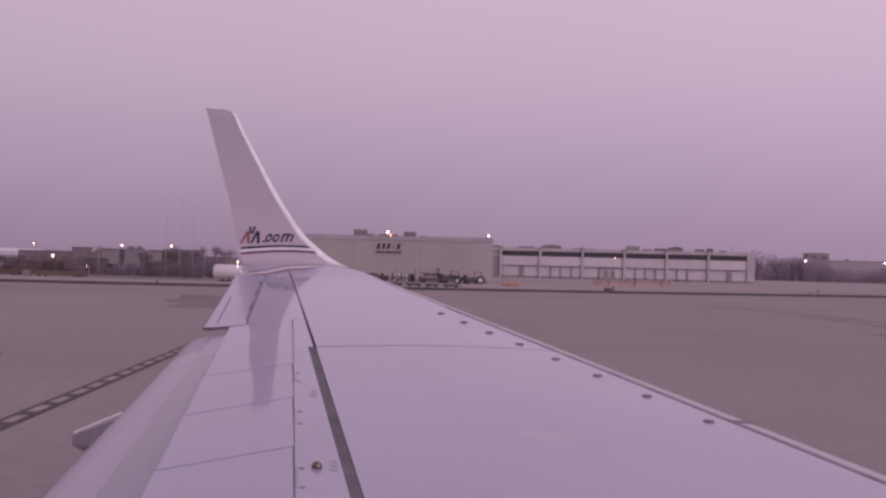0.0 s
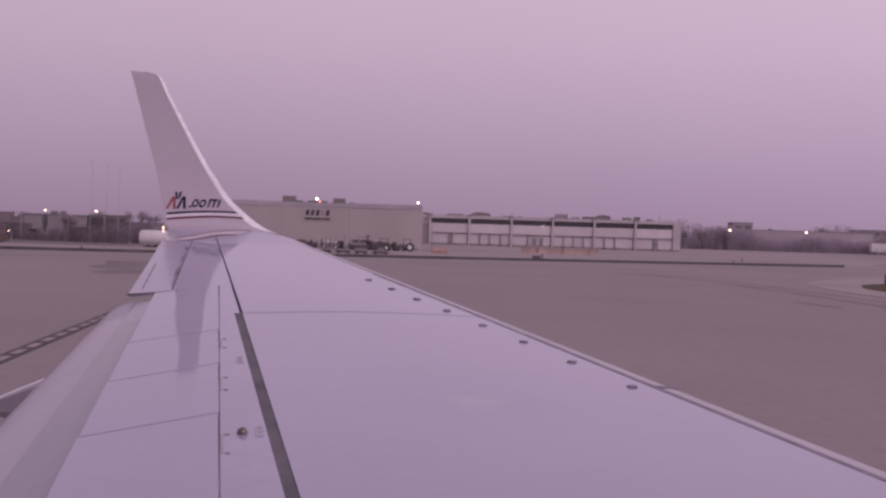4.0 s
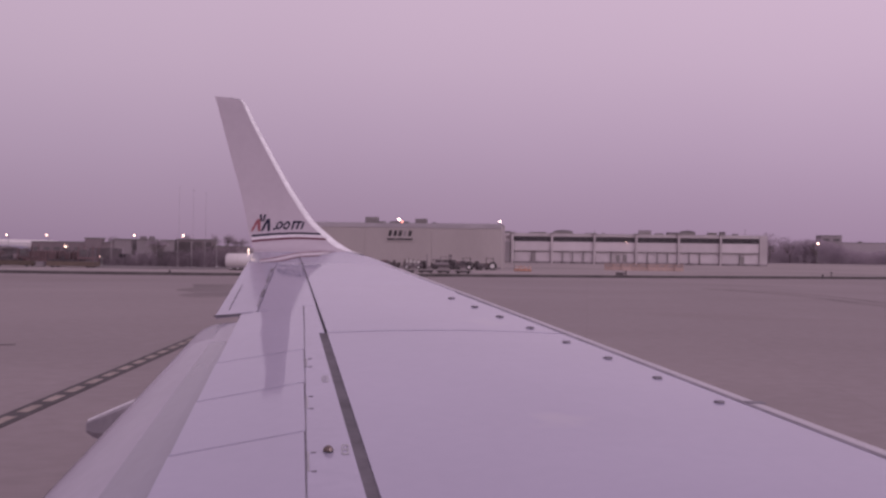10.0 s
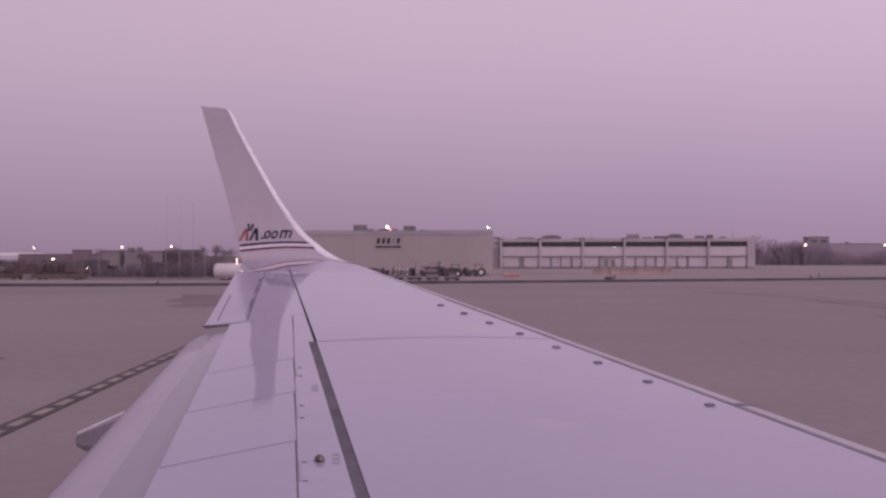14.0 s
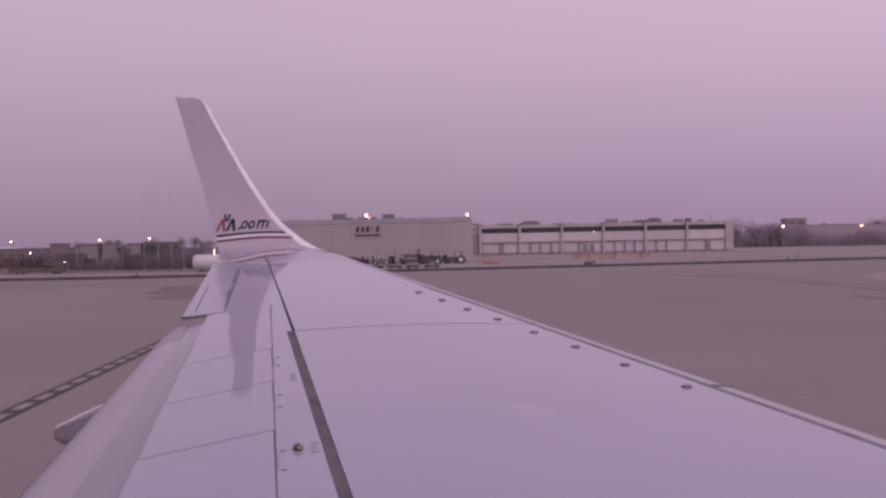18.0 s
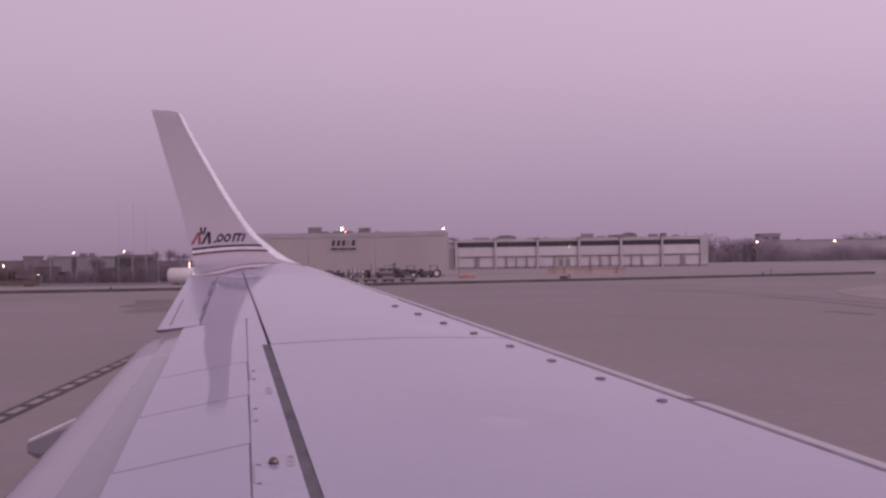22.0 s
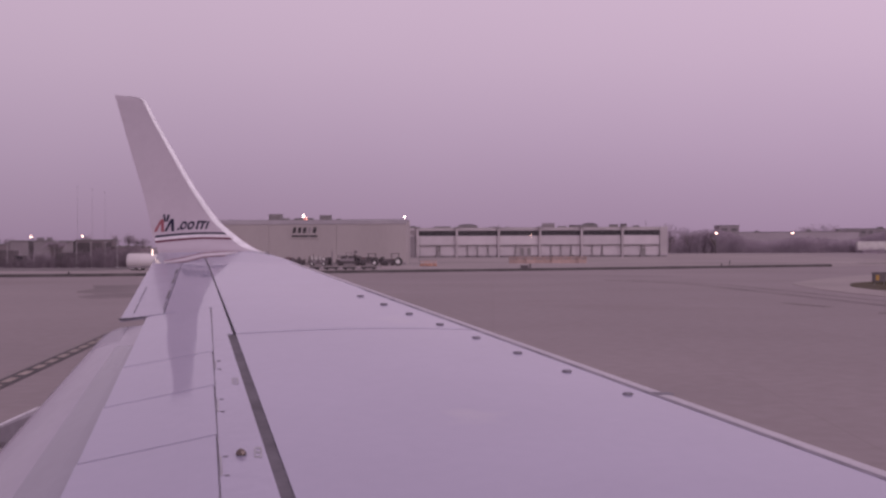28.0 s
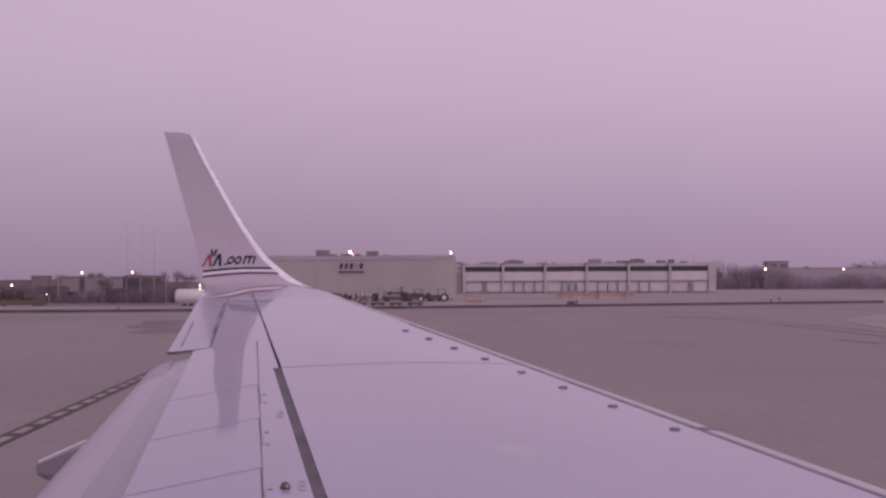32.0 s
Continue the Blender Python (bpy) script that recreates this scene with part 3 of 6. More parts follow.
# spoilers, each its own panel
cuts = [(ROOT, ROOT), (1.6, 2.0), (4.2, 4.7), (6.28, 6.88), (7.5, 8.14), (8.69, 9.3), (10.87, 11.49)]
for (a0, a1), (b0, b1) in zip(cuts, cuts[1:]):
    wing_part("spoiler", plate([(hinge(a1) - 0.005, a1 + 0.013), (hinge(b1) - 0.005, b1 - 0.013), (spoiler_back(b0), b0 - 0.013), (spoiler_back(a0), a0 + 0.013)], 0.025, 0.0, 5), WHITE_PAINT, "white spoiler panel")
for y0, y1 in ((6.1, 6.44), (7.41, 7.73), (8.64, 8.93)):
    wing_part("hinge_bracket", plate([(hinge(y0) + 0.017, y0), (hinge(y1) + 0.017, y1), (hinge(y1) + 0.006, y1), (hinge(y0) + 0.006, y0)], 0.005, 0.003, 2), MARK_GREY, "thin grey hinge bracket")
    for y in (y0, y1):
        wing_part("hinge_fitting", plate([(hinge(y) + 0.053, y - 0.006), (hinge(y) + 0.053, y + 0.006), (hinge(y) + 0.028, y + 0.006), (hinge(y) + 0.028, y - 0.006)], 0.005, 0.004, 1), LINE_SEAL, "small dark hinge fitting")

# aileron and outer trailing edge
wing_part("outer_panel", plate([(spar(11.51) - 0.012, 11.51), (spar(TIP) - 0.009, TIP), (-3.828, TIP), (-3.045, 11.06)], cut=6), WHITE_PAINT)
wing_part("aileron", plate([(-3.051, 11.05), (-3.834, TIP), (trail(TIP), TIP), (trail(10.77), 10.77)], cut=6), AILERON_PAINT, "white aileron at the trailing edge")
def slit(name, a, b, half, material):
    """A thin dark slot lying on the curved rear skin, from a to b in plan."""
    bm = bmesh.new()
    side = Vector((b[1] - a[1], a[0] - b[0])).normalized() * half
    top = [bm.verts.new((x, y, wz(y) - droop(x, y) + 0.007)) for x, y in ((a[0] - side.x, a[1] - side.y), (a[0] + side.x, a[1] + side.y), (b[0] + side.x, b[1] + side.y), (b[0] - side.x, b[1] - side.y))]
    low = [bm.verts.new(v.co - Vector((0, 0, 0.012))) for v in top]
    bm.faces.new(top)
    for i in range(4):
        bm.faces.new((top[i], low[i], low[(i + 1) % 4], top[(i + 1) % 4]))
    part(name, bm, material, wing)


for y0, y1, half, tone in ((13.95, 14.2, 0.010, DARK_SEAL), (13.55, 13.88, 0.007, LINE_SEAL), (13.12, 13.45, 0.010, DARK_SEAL), (12.79, 13.04, 0.006, LINE_SEAL), (12.13, 12.6, 0.011, DARK_SEAL), (11.57, 12.03, 0.006, LINE_SEAL)):
    ends = [(-3.192 - 0.2095 * (y - 11.574), y) for y in (y0, y1)]
    slit("aileron_slot", *ends, half, tone)
for y0, y1 in ((12.55, 12.97), (12.2, 12.48), (11.85, 12.1), (11.58, 11.78)):
    ends = [(-3.484 - 0.1987 * (y - 11.585), y) for y in (y0, y1)]
    slit("balance_slot", *ends, 0.0035, LINE_SEAL)
wing_part("aileron_end_gap", plate([(-3.16, 10.862), (-3.155, 10.885), (-3.38, 10.765), (-3.37, 10.745)], 0.01, 0.004, 1), DARK_SEAL)

# drooped flap behind the spoilers: a grey nose strip, darkened for its reflection, and the paler rear surface
def flap_strip(profile, y0=ROOT, y1=10.62):
    bm = bmesh.new()
    rows = []
    for i in range(17):
        y = y0 + (y1 - y0) * i / 16
        x0, x1, z = spoiler_back(y) + 0.14, flap_back(y), wz(y)
        rows.append([bm.verts.new((x0 + (x1 - x0) * c, y, z + up)) for c, up in profile])
    n = len(profile)
    for a, b in zip(rows, rows[1:]):
        for i in range(n):
            bm.faces.new((a[i], a[(i + 1) % n], b[(i + 1) % n], b[i]))
    bm.faces.new(rows[0])
    bm.faces.new(rows[-1][::-1])
    return bm


wing_part("flap_nose", flap_strip(((0, -0.045), (0.12, -0.03), (0.3, -0.031), (0.52, -0.046), (0.52, -0.2), (0.2, -0.21), (0.02, -0.12)), ROOT, 9.7), FLAP_GREY, "glossy grey nose of the flap, dark reflection put into its colour")
wing_part("flap_tip", flap_strip(((0, -0.045), (0.12, -0.03), (0.3, -0.031), (0.52, -0.046), (0.52, -0.2), (0.2, -0.21), (0.02, -0.12)), 9.705, 10.62), FLAP_PAINT, "pale outer end of the flap")
wing_part("flap", flap_strip(((0.49, -0.052), (0.53, -0.0485), (0.6, -0.052), (0.67, -0.06), (0.74, -0.072), (0.8, -0.086), (0.86, -0.104), (0.92, -0.125), (0.97, -0.146), (1.0, -0.164), (0.97, -0.18), (0.75, -0.19), (0.525, -0.199), (0.525, -0.06))), FLAP_PAINT, "glossy drooped trailing-edge flap", smooth=True)

# flap track fairings reaching out behind the flap
for y in (8.2,):
    bm = bmesh.new()
    rows = []
    for x, half, up, low in ((-2.5, 0.10, -0.18, -0.5), (-2.9, 0.10, -0.17, -0.52), (-3.10, 0.09, -0.18, -0.53), (-3.28, 0.07, -0.272, -0.52), (-3.42, 0.05, -0.345, -0.50), (-3.48, 0.025, -0.38, -0.47)):
        z = wz(y)
        rows.append([bm.verts.new((x, y + half * a, z + up + (low - up) * b)) for a, b in ((-1, 0.08), (-0.7, 0), (0.7, 0), (1, 0.08), (1, 0.7), (0.4, 1), (-0.4, 1), (-1, 0.7))])
    for a, b in zip(rows, rows[1:]):
        for i in range(8):
            bm.faces.new((a[i], a[(i + 1) % 8], b[(i + 1) % 8], b[i]))
    bm.faces.new(rows[0])
    bm.faces.new(rows[-1][::-1])
    wing_part("flap_fairing", bm, FAIRING_SHADE, "grey canoe-shaped flap track fairing")
    # white tube paints in the lit edge along the fairing top
    bm = bmesh.new()
    spine = [(-3.03, -0.172), (-3.12, -0.188), (-3.28, -0.268), (-3.38, -0.322), (-3.47, -0.372)]
    for (xa, za), (xb, zb) in zip(spine, spine[1:]):
        add_tube(bm, (xa, y, wz(y) + za), (xb, y, wz(y) + zb), 0.014, sides=8)
    wing_part("fairing_lit_edge", bm, SHEEN_WHITE, "white tube for the lit top edge of the fairing")

# dark lugs along the leading edge
for x, y in ((-1.34, 12.03), (-1.06, 11.5), (-0.78, 10.95), (-0.48, 10.4), (-0.16, 9.79), (0.16, 9.18), (0.49, 8.53), (0.84, 7.85)):
    bm = bmesh.new()
    ringed = []
    for r, up in ((1.0, 0.0), (0.92, 0.010), (0.6, 0.014)):
        ringed.append([bm.verts.new((x + 0.036 * r * math.cos(k * math.tau / 12), y + 0.028 * r * math.sin(k * math.tau / 12), wz(y) + camber(x, y) + up)) for k in range(12)])
    for a, b in zip(ringed, ringed[1:]):
        for i in range(12):
            bm.faces.new((a[i], a[(i + 1) % 12], b[(i + 1) % 12], b[i]))
    bm.faces.new(ringed[-1])
    part("lug", bm, LINE_SEAL, wing, "small dark oval access plug")

# escape-rope fitting: a small brass dome, with faint stencils beside it
rx, ry = -1.383, 6.47
bm = bmesh.new()
rows = []
for k in range(7):
    a = math.pi / 2 * k / 6
    rows.append([bm.verts.new((rx + 0.029 * math.cos(a) * math.cos(j * math.tau / 18), ry + 0.029 * math.cos(a) * math.sin(j * math.tau / 18), wz(ry) + 0.004 + 0.032 * math.sin(a) * (1.0 if k < 6 else 0.99))) for j in range(18)])
for a, b in zip(rows, rows[1:]):
    for j in range(18):
        bm.faces.new((a[j], a[(j + 1) % 18], b[(j + 1) % 18], b[j]))
bmesh.ops.remove_doubles(bm, verts=bm.verts, dist=0.0005)
wing_part("rope_cup", bm, BRASS, "small domed brass escape-rope fitting", smooth=True)
for sx, sy, sw, sl in ((-1.30, 6.52, 0.017, 0.17), (-1.795, 8.26, 0.018, 0.16)):
    for dx, dy, w, l in ((-sw, 0, 0.004, sl), (sw, 0, 0.004, sl), (0, -sl / 2, sw, 0.03), (0, sl / 2, sw, 0.03), (0, 0.0, sw * 0.6, 0.03)):
        y0, y1 = sy + dy - l / 2, sy + dy + l / 2
        k0, k1 = sx * y0 / sy + dx, sx * y1 / sy + dx
        wing_part("stencil_bar", plate([(k0 + w, y0), (k1 + w, y1), (k1 - w, y1), (k0 - w, y0)], 0.003, 0.003, 1), MARK_GREY)

# winglet: sections from the flat wing up into the blade, each with its front and back point
SECTIONS = [
    ((le(14.75), 14.75, wz(14.75)), (trail(14.75), 14.75, wz(14.75)), 0.13),
    ((-2.77, 15.45, wz(15.45) + 0.002), (-4.33, 15.40, wz(15.40)), 0.12),
    ((-3.03, 15.85, 3.985), (-4.42, 15.78, 3.97), 0.115),
    ((-3.17, 16.03, 4.035), (-4.47, 15.96, 4.01), 0.11),
    ((-3.35, 16.14, 4.13), (-4.53, 16.08, 4.10), 0.10),
    ((-3.52, 16.20, 4.25), (-4.60, 16.17, 4.23), 0.095),
    ((-3.74, 16.26, 4.44), (-4.655, 16.24, 4.44), 0.085),
    ((-4.07, 16.36, 4.87), (-4.79, 16.35, 4.87), 0.07),
    ((-4.36, 16.44, 5.33), (-4.95, 16.43, 5.33), 0.058),
    ((-4.655, 16.52, 5.82), (-5.115, 16.51, 5.84), 0.046),
    ((-4.785, 16.55, 6.06), (-5.195, 16.54, 6.09), 0.04),
    ((-4.86, 16.56, 6.105), (-5.213, 16.55, 6.135), 0.03),
    ((-5.02, 16.56, 6.135), (-5.22, 16.55, 6.152), 0.015),
]
CHORD = (0.0, 0.012, 0.04, 0.1, 0.22, 0.4, 0.6, 0.8, 1.0)


def foil(c):
    return 5 * (0.2969 * math.sqrt(c) - 0.126 * c - 0.3516 * c * c + 0.2843 * c ** 3 - 0.1015 * c ** 4)


BASE_ROWS = 9


def loft_winglet():
    bm = bmesh.new()
    rows, face = [], []
    count = len(SECTIONS)
    dense = []
    for i in range(count - 1):
        steps = 4 if i < 7 else 2
        for k in range(steps):
            t = k / steps
            pick = [SECTIONS[max(i - 1, 0)], SECTIONS[i], SECTIONS[i + 1], SECTIONS[min(i + 2, count - 1)]]
            pts = []
            for e in (0, 1):
                p0, p1, p2, p3 = (Vector(s[e]) for s in pick)
                if i == 0:
                    p0 = p1 * 2 - p2
                pts.append(0.5 * (2 * p1 + (p2 - p0) * t + (2 * p0 - 5 * p1 + 4 * p2 - p3) * t * t + (3 * p1 - p0 - 3 * p2 + p3) * t ** 3))
            dense.append((pts[0], pts[1], pick[1][2] * (1 - t) + pick[2][2] * t))
    dense.append((Vector(SECTIONS[-1][0]), Vector(SECTIONS[-1][1]), SECTIONS[-1][2]))
    for i, (a, b, th) in enumerate(dense):
        s = dense[min(i + 1, len(dense) - 1)][0] + dense[min(i + 1, len(dense) - 1)][1] - dense[max(i - 1, 0)][0] - dense[max(i - 1, 0)][1]
        nrm = (b - a).cross(s).normalized()
        if nrm.z < 0 and i < 4 or (i >= 4 and nrm.y > 0):
            nrm = -nrm
        row = [a + (b - a) * c + nrm * (th * (0.12 * foil(c) * (1 if i > 8 else i / 8.0) - 0.04 * (1 - min(c / 0.04, 1)))) for c in CHORD]
        face.append(list(row))
        row += [a + (b - a) * c - nrm * th * foil(c) * 1.6 - (nrm * 0.004 if c == 1 else Vector()) for c in CHORD[:0:-1]]
        rows.append([bm.verts.new(p) for p in row])
    n = len(rows[0])
    base = bmesh.new()
    low = [[base.verts.new(v.co) for v in row] for row in rows[:BASE_ROWS + 1]]
    for a, b in zip(low, low[1:]):
        for i in range(n):
            base.faces.new((a[i], a[(i + 1) % n], b[(i + 1) % n], b[i]))
    for row in rows[:BASE_ROWS]:
        for v in row:
            bm.verts.remove(v)
    rows = rows[BASE_ROWS:]
    for a, b in zip(rows, rows[1:]):
        for i in range(n):
            bm.faces.new((a[i], a[(i + 1) % n], b[(i + 1) % n], b[i]))
    for row in zip(rows, rows[1:]):
        for i in (len(CHORD) - 1, len(CHORD)):
            e = bm.edges.get((row[0][i], row[1][i]))
            if e:
                e.smooth = False
    bm.faces.new(rows[0])
    bm.faces.new(rows[-1][::-1])
    # pale nose cap: follows the front of each section, a little proud; its white includes the sky highlight
    cap = bmesh.new()
    lines = []
    for i, (a, b, th) in enumerate(dense):
        if i < 6:
            continue
        s = dense[min(i + 1, len(dense) - 1)][0] - dense[max(i - 1, 0)][0]
        d = (b - a).normalized()
        nrm = d.cross(s).normalized()
        if nrm.y > 0:
            nrm = -nrm
        grow = min(1.0, (i - 6) / 6)
        w = (0.026 + 0.125 * min(1.0, (len(dense) - 1 - i) / 24) ** 1.3) * (0.3 + 0.7 * grow)
        r = 0.016 + th * 0.10
        lines.append([cap.verts.new(a + d * u + nrm * v) for u, v in ((w, 0.008), (w * 0.55, 0.010), (w * 0.15, 0.004), (-0.006, -r * 0.5), (0.0, -r * 1.4), (w * 0.4, -r * 2.4))])
    for a, b in zip(lines, lines[1:]):
        for i in range(5):
            cap.faces.new((a[i], a[i + 1], b[i + 1], b[i]))
    return bm, base, cap, face


bm, base_bm, cap_bm, FACE = loft_winglet()
bmesh.ops.recalc_face_normals(bm, faces=bm.faces)
whole = bm.copy()
for f in base_bm.faces:
    whole.faces.new([whole.verts.new(v.co) for v in f.verts])
blade = BVHTree.FromBMesh(whole)
whole.free()
winglet = part("winglet", bm, WINGLET_PAINT, wing, "upswept grey winglet with stripes and a coloured mark", smooth=True)
part("winglet_root", base_bm, AILERON_PAINT, wing, "white curved root of the winglet", smooth=True)
bm = plate([(spar(14.75) + 0.007, 14.75), (-3.762, 15.6), (-3.772, 15.6), (spar(14.75) - 0.009, 14.75)], 0.004, 0.006, 3)
part("joint_line", bm, DARK_SEAL, wing)
part("winglet_nose", cap_bm, SHEEN_WHITE, wing, "pale rounded leading edge of the winglet, sky highlight painted in", smooth=True)


def on_blade(corners, material, name, label="", cut=10):
    """A thin painted patch on the winglet's inner face, pressed on from the side: corners as (x, z)."""
    bm = bmesh.new()
    (ax, az), (bx, bz), (cx, cz), (dx, dz) = corners
    rows = []
    for i in range(cut + 1):
        u = i / cut
        row = []
        for v in (0, 1):
            x = (ax + (bx - ax) * u) * (1 - v) + (dx + (cx - dx) * u) * v
            z = (az + (bz - az) * u) * (1 - v) + (dz + (cz - dz) * u) * v
            hit = blade.ray_cast(Vector((x, 15.0, z)), Vector((0, 1, 0)))
            row.append(bm.verts.new((hit[0] if hit[0] is not None else Vector((x, 16.2, z))) - Vector((0, 0.006, 0))))
        rows.append(row)
    for a, b in zip(rows, rows[1:]):
        bm.faces.new((a[0], a[1], b[1], b[0]))
    return part(name, bm, material, winglet, label)


def face_point(station, chord):
    """A point of the inner face: station along the loft, share of the chord from the nose."""
    i = min(int(station), len(FACE) - 2)
    j = max(k for k in range(len(CHORD) - 1) if CHORD[k] <= chord)
    h = (chord - CHORD[j]) / (CHORD[j + 1] - CHORD[j])
    near, far = FACE[i][j].lerp(FACE[i][j + 1], h), FACE[i + 1][j].lerp(FACE[i + 1][j + 1], h)
    lift = (FACE[i][j + 1] - FACE[i][j]).cross(FACE[i + 1][j] - FACE[i][j]).normalized()
    if lift.y - lift.z > 0:
        lift = -lift
    return near.lerp(far, station - i) + lift * 0.004


def stripe(low, high, material, label):
    """A curved painted stripe between two lines of (station, chord)."""
    bm = bmesh.new()
    rows = []
    for p, q in zip(smooth_line(low, 8), smooth_line(high, 8)):
        rows.append([bm.verts.new(face_point(max(0.0, s), c)) for s, c in (p, ((p[0] + q[0]) / 2, (p[1] + q[1]) / 2), q)])
    for a, b in zip(rows, rows[1:]):
        for k in (0, 1):
            bm.faces.new((a[k], a[k + 1], b[k + 1], b[k]))
    part("stripe", bm, material, winglet, label)


stripe([(18.63, 0.974), (19.23, 0.687), (19.4, 0.377), (19.07, 0.082)], [(19.45, 0.964), (20.02, 0.672), (20.2, 0.355), (19.9, 0.053)], NAVY, "navy stripe")
stripe([(17.31, 0.989), (18.05, 0.709), (18.3, 0.405), (17.73, 0.082)], [(18.57, 0.974), (19.23, 0.687), (19.48, 0.375), (19.05, 0.038)], PALE_STRIPE, "white stripe")
stripe([(16.37, 0.996), (17.1, 0.725), (17.46, 0.426), (16.76, 0.069)], [(17.28, 0.987), (17.98, 0.71), (18.33, 0.405), (17.71, 0.039)], MAROON, "dark red stripe")
stripe([(0.78, 0.923), (2.85, 0.776), (6.46, 0.571), (7.77, 0.346), (8.5, 0.2)], [(1.56, 0.927), (3.77, 0.774), (7.96, 0.555), (9.37, 0.321), (8.9, 0.19)], DULL_RED, "thin faded red stripe")
stripe([(0.0, 0.92), (1.39, 0.779), (4.14, 0.595), (5.34, 0.387), (7.2, 0.27)], [(0.73, 0.923), (2.8, 0.776), (6.46, 0.571), (7.84, 0.345), (7.9, 0.25)], PALE_STRIPE, "thin white stripe")
stripe([(0.0, 0.92), (0.59, 0.781), (3.14, 0.605), (4.13, 0.423)], [(0.0, 0.92), (1.35, 0.779), (4.08, 0.596), (5.28, 0.404)], DULL_RED, "thin faded red stripe")
# coloured mark: plain slanted bars, two rings and a crest
for x, lean, z0, z1, w, tone in ((-4.578, 0.078, 4.262, 4.43, 0.034, RED), (-4.476, -0.018, 4.262, 4.43, 0.038, RED), (-4.436, 0.072, 4.268, 4.435, 0.034, NAVY), (-4.34, -0.018, 4.268, 4.435, 0.038, NAVY), (-4.27, 0.006, 4.283, 4.312, 0.034, NAVY), (-4.02, 0.03, 4.292, 4.41, 0.026, NAVY), (-3.955, 0.03, 4.295, 4.40, 0.026, NAVY), (-3.89, 0.03, 4.297, 4.40, 0.026, NAVY), (-4.0, 0.006, 4.382, 4.41, 0.125, NAVY)):
    on_blade([(x, z0), (x + w, z0), (x + w + lean, z1), (x + lean, z1)], tone, "mark_bar", cut=1)
for cx in (-4.182, -4.082):
    bm = bmesh.new()
    rows = []
    for k in range(21):
        a = math.tau * k / 20
        row = []
        for g in (1.0, 0.52):
            z = 0.058 * g * math.sin(a)
            x = cx + 0.046 * g * math.cos(a) + 0.25 * z
            hit = blade.ray_cast(Vector((x, 15.0, 4.347 + z)), Vector((0, 1, 0)))
            row.append(bm.verts.new((hit[0] if hit[0] is not None else Vector((x, 16.2, 4.347 + z))) - Vector((0, 0.006, 0))))
        rows.append(row)
    for a, b in zip(rows, rows[1:]):
        bm.faces.new((a[0], a[1], b[1], b[0]))
    part("mark_ring", bm, NAVY, winglet)
on_blade([(-4.45, 4.40), (-4.428, 4.40), (-4.44, 4.495), (-4.474, 4.495)], NAVY, "mark_bar", cut=1)
on_blade([(-4.425, 4.40), (-4.402, 4.40), (-4.375, 4.495), (-4.41, 4.495)], NAVY, "mark_bar", cut=1)

# light at the back of the tip
part("light_housing", lathe((-4.36, 15.60, 3.97), (-4.50, 15.60, 3.985), ((0, 0.005), (0.3, 0.007), (0.8, 0.007), (1, 0.005)), sides=10), DARK_STEEL, wing)
part("navigation_light", lathe((-4.435, 15.60, 3.945), (-4.435, 15.60, 4.03), ((0, 0.003), (0.2, 0.0065), (0.8, 0.0065), (1, 0.003)), sides=10), NAV_GLOW, wing, "glowing pale orange tail light")

# cabin wall behind the window seat, with its row of small windows
# unseen; added to close the place and to shade the inner wing
bm = bmesh.new()
rings = []
for x, r, z in ((-15.5, 1.3, 3.75), (-11, 1.75, 3.4), (-8, 1.86, 3.3), (-3, 1.88, 3.28), (3, 1.88, 3.28), (10, 1.88, 3.28), (13, 1.7, 3.2), (15, 1.25, 3.05), (16.2, 0.55, 2.9)):
    rings.append([bm.verts.new((x, -2.98 + r * math.cos(k * math.tau / 32), z + r * math.sin(k * math.tau / 32))) for k in range(32)])
for a, b in zip(rings, rings[1:]):
    for i in range(32):
        bm.faces.new((a[i], a[(i + 1) % 32], b[(i + 1) % 32], b[i]))
bm.faces.new(rings[0])
bm.faces.new(rings[-1][::-1])
hull = part("fuselage_wall", bm, CABIN_PAINT, wing, "plain white cabin wall of the aircraft, added out of view", smooth=True)
bm = bmesh.new()
outline = [(0.11 * math.cos(k * math.tau / 16), 0.16 * math.sin(k * math.tau / 16)) for k in range(16)]
front = [bm.verts.new((a, 0.0, b)) for a, b in outline]
back = [bm.verts.new((a, -0.05, b)) for a, b in outline]
for i in range(16):
    bm.faces.new((front[i], front[(i + 1) % 16], back[(i + 1) % 16], back[i]))
bm.faces.new(front)
pane = mesh_of("cabin_window", bm, CAB_GLASS)
for i in range(34):
    ob = new("cabin_window", pane)
    ob.matrix_basis = pose(-8.0 + i * 0.51, -1.155, 3.78)
    ob.parent = hull

# undercarriage leg under the inner wing
leg = part("gear_leg", tube((-1.2, 0.4, 0.55), (-1.2, 0.7, wz(0.7) - 0.3), 0.16, 0.2, sides=12), POLE, wing, "steel undercarriage leg")
for dy in (-0.45, 0.15):
    part("gear_tyre", lathe((-1.2, 0.4 + dy, 0.55), (-1.2, 0.7 + dy, 0.55), ((0, 0.42), (0.15, 0.55), (0.85, 0.55), (1, 0.42)), sides=20), TYRE, leg)

# ---- cargo building ----
def lamp_head(parent, x, y, z, material, r=0.28, label="glowing floodlight"):
    part("lamp_bracket", tube((x, y + 0.5, z - 0.6), (x, y + 0.1, z), 0.05, sides=6), POLE, parent)
    return part("floodlight", lathe((x, y + 0.12, z), (x, y - 0.12, z - 0.06), ((0, r * 0.4), (0.4, r), (1, r * 0.85)), sides=12), material, parent, label)


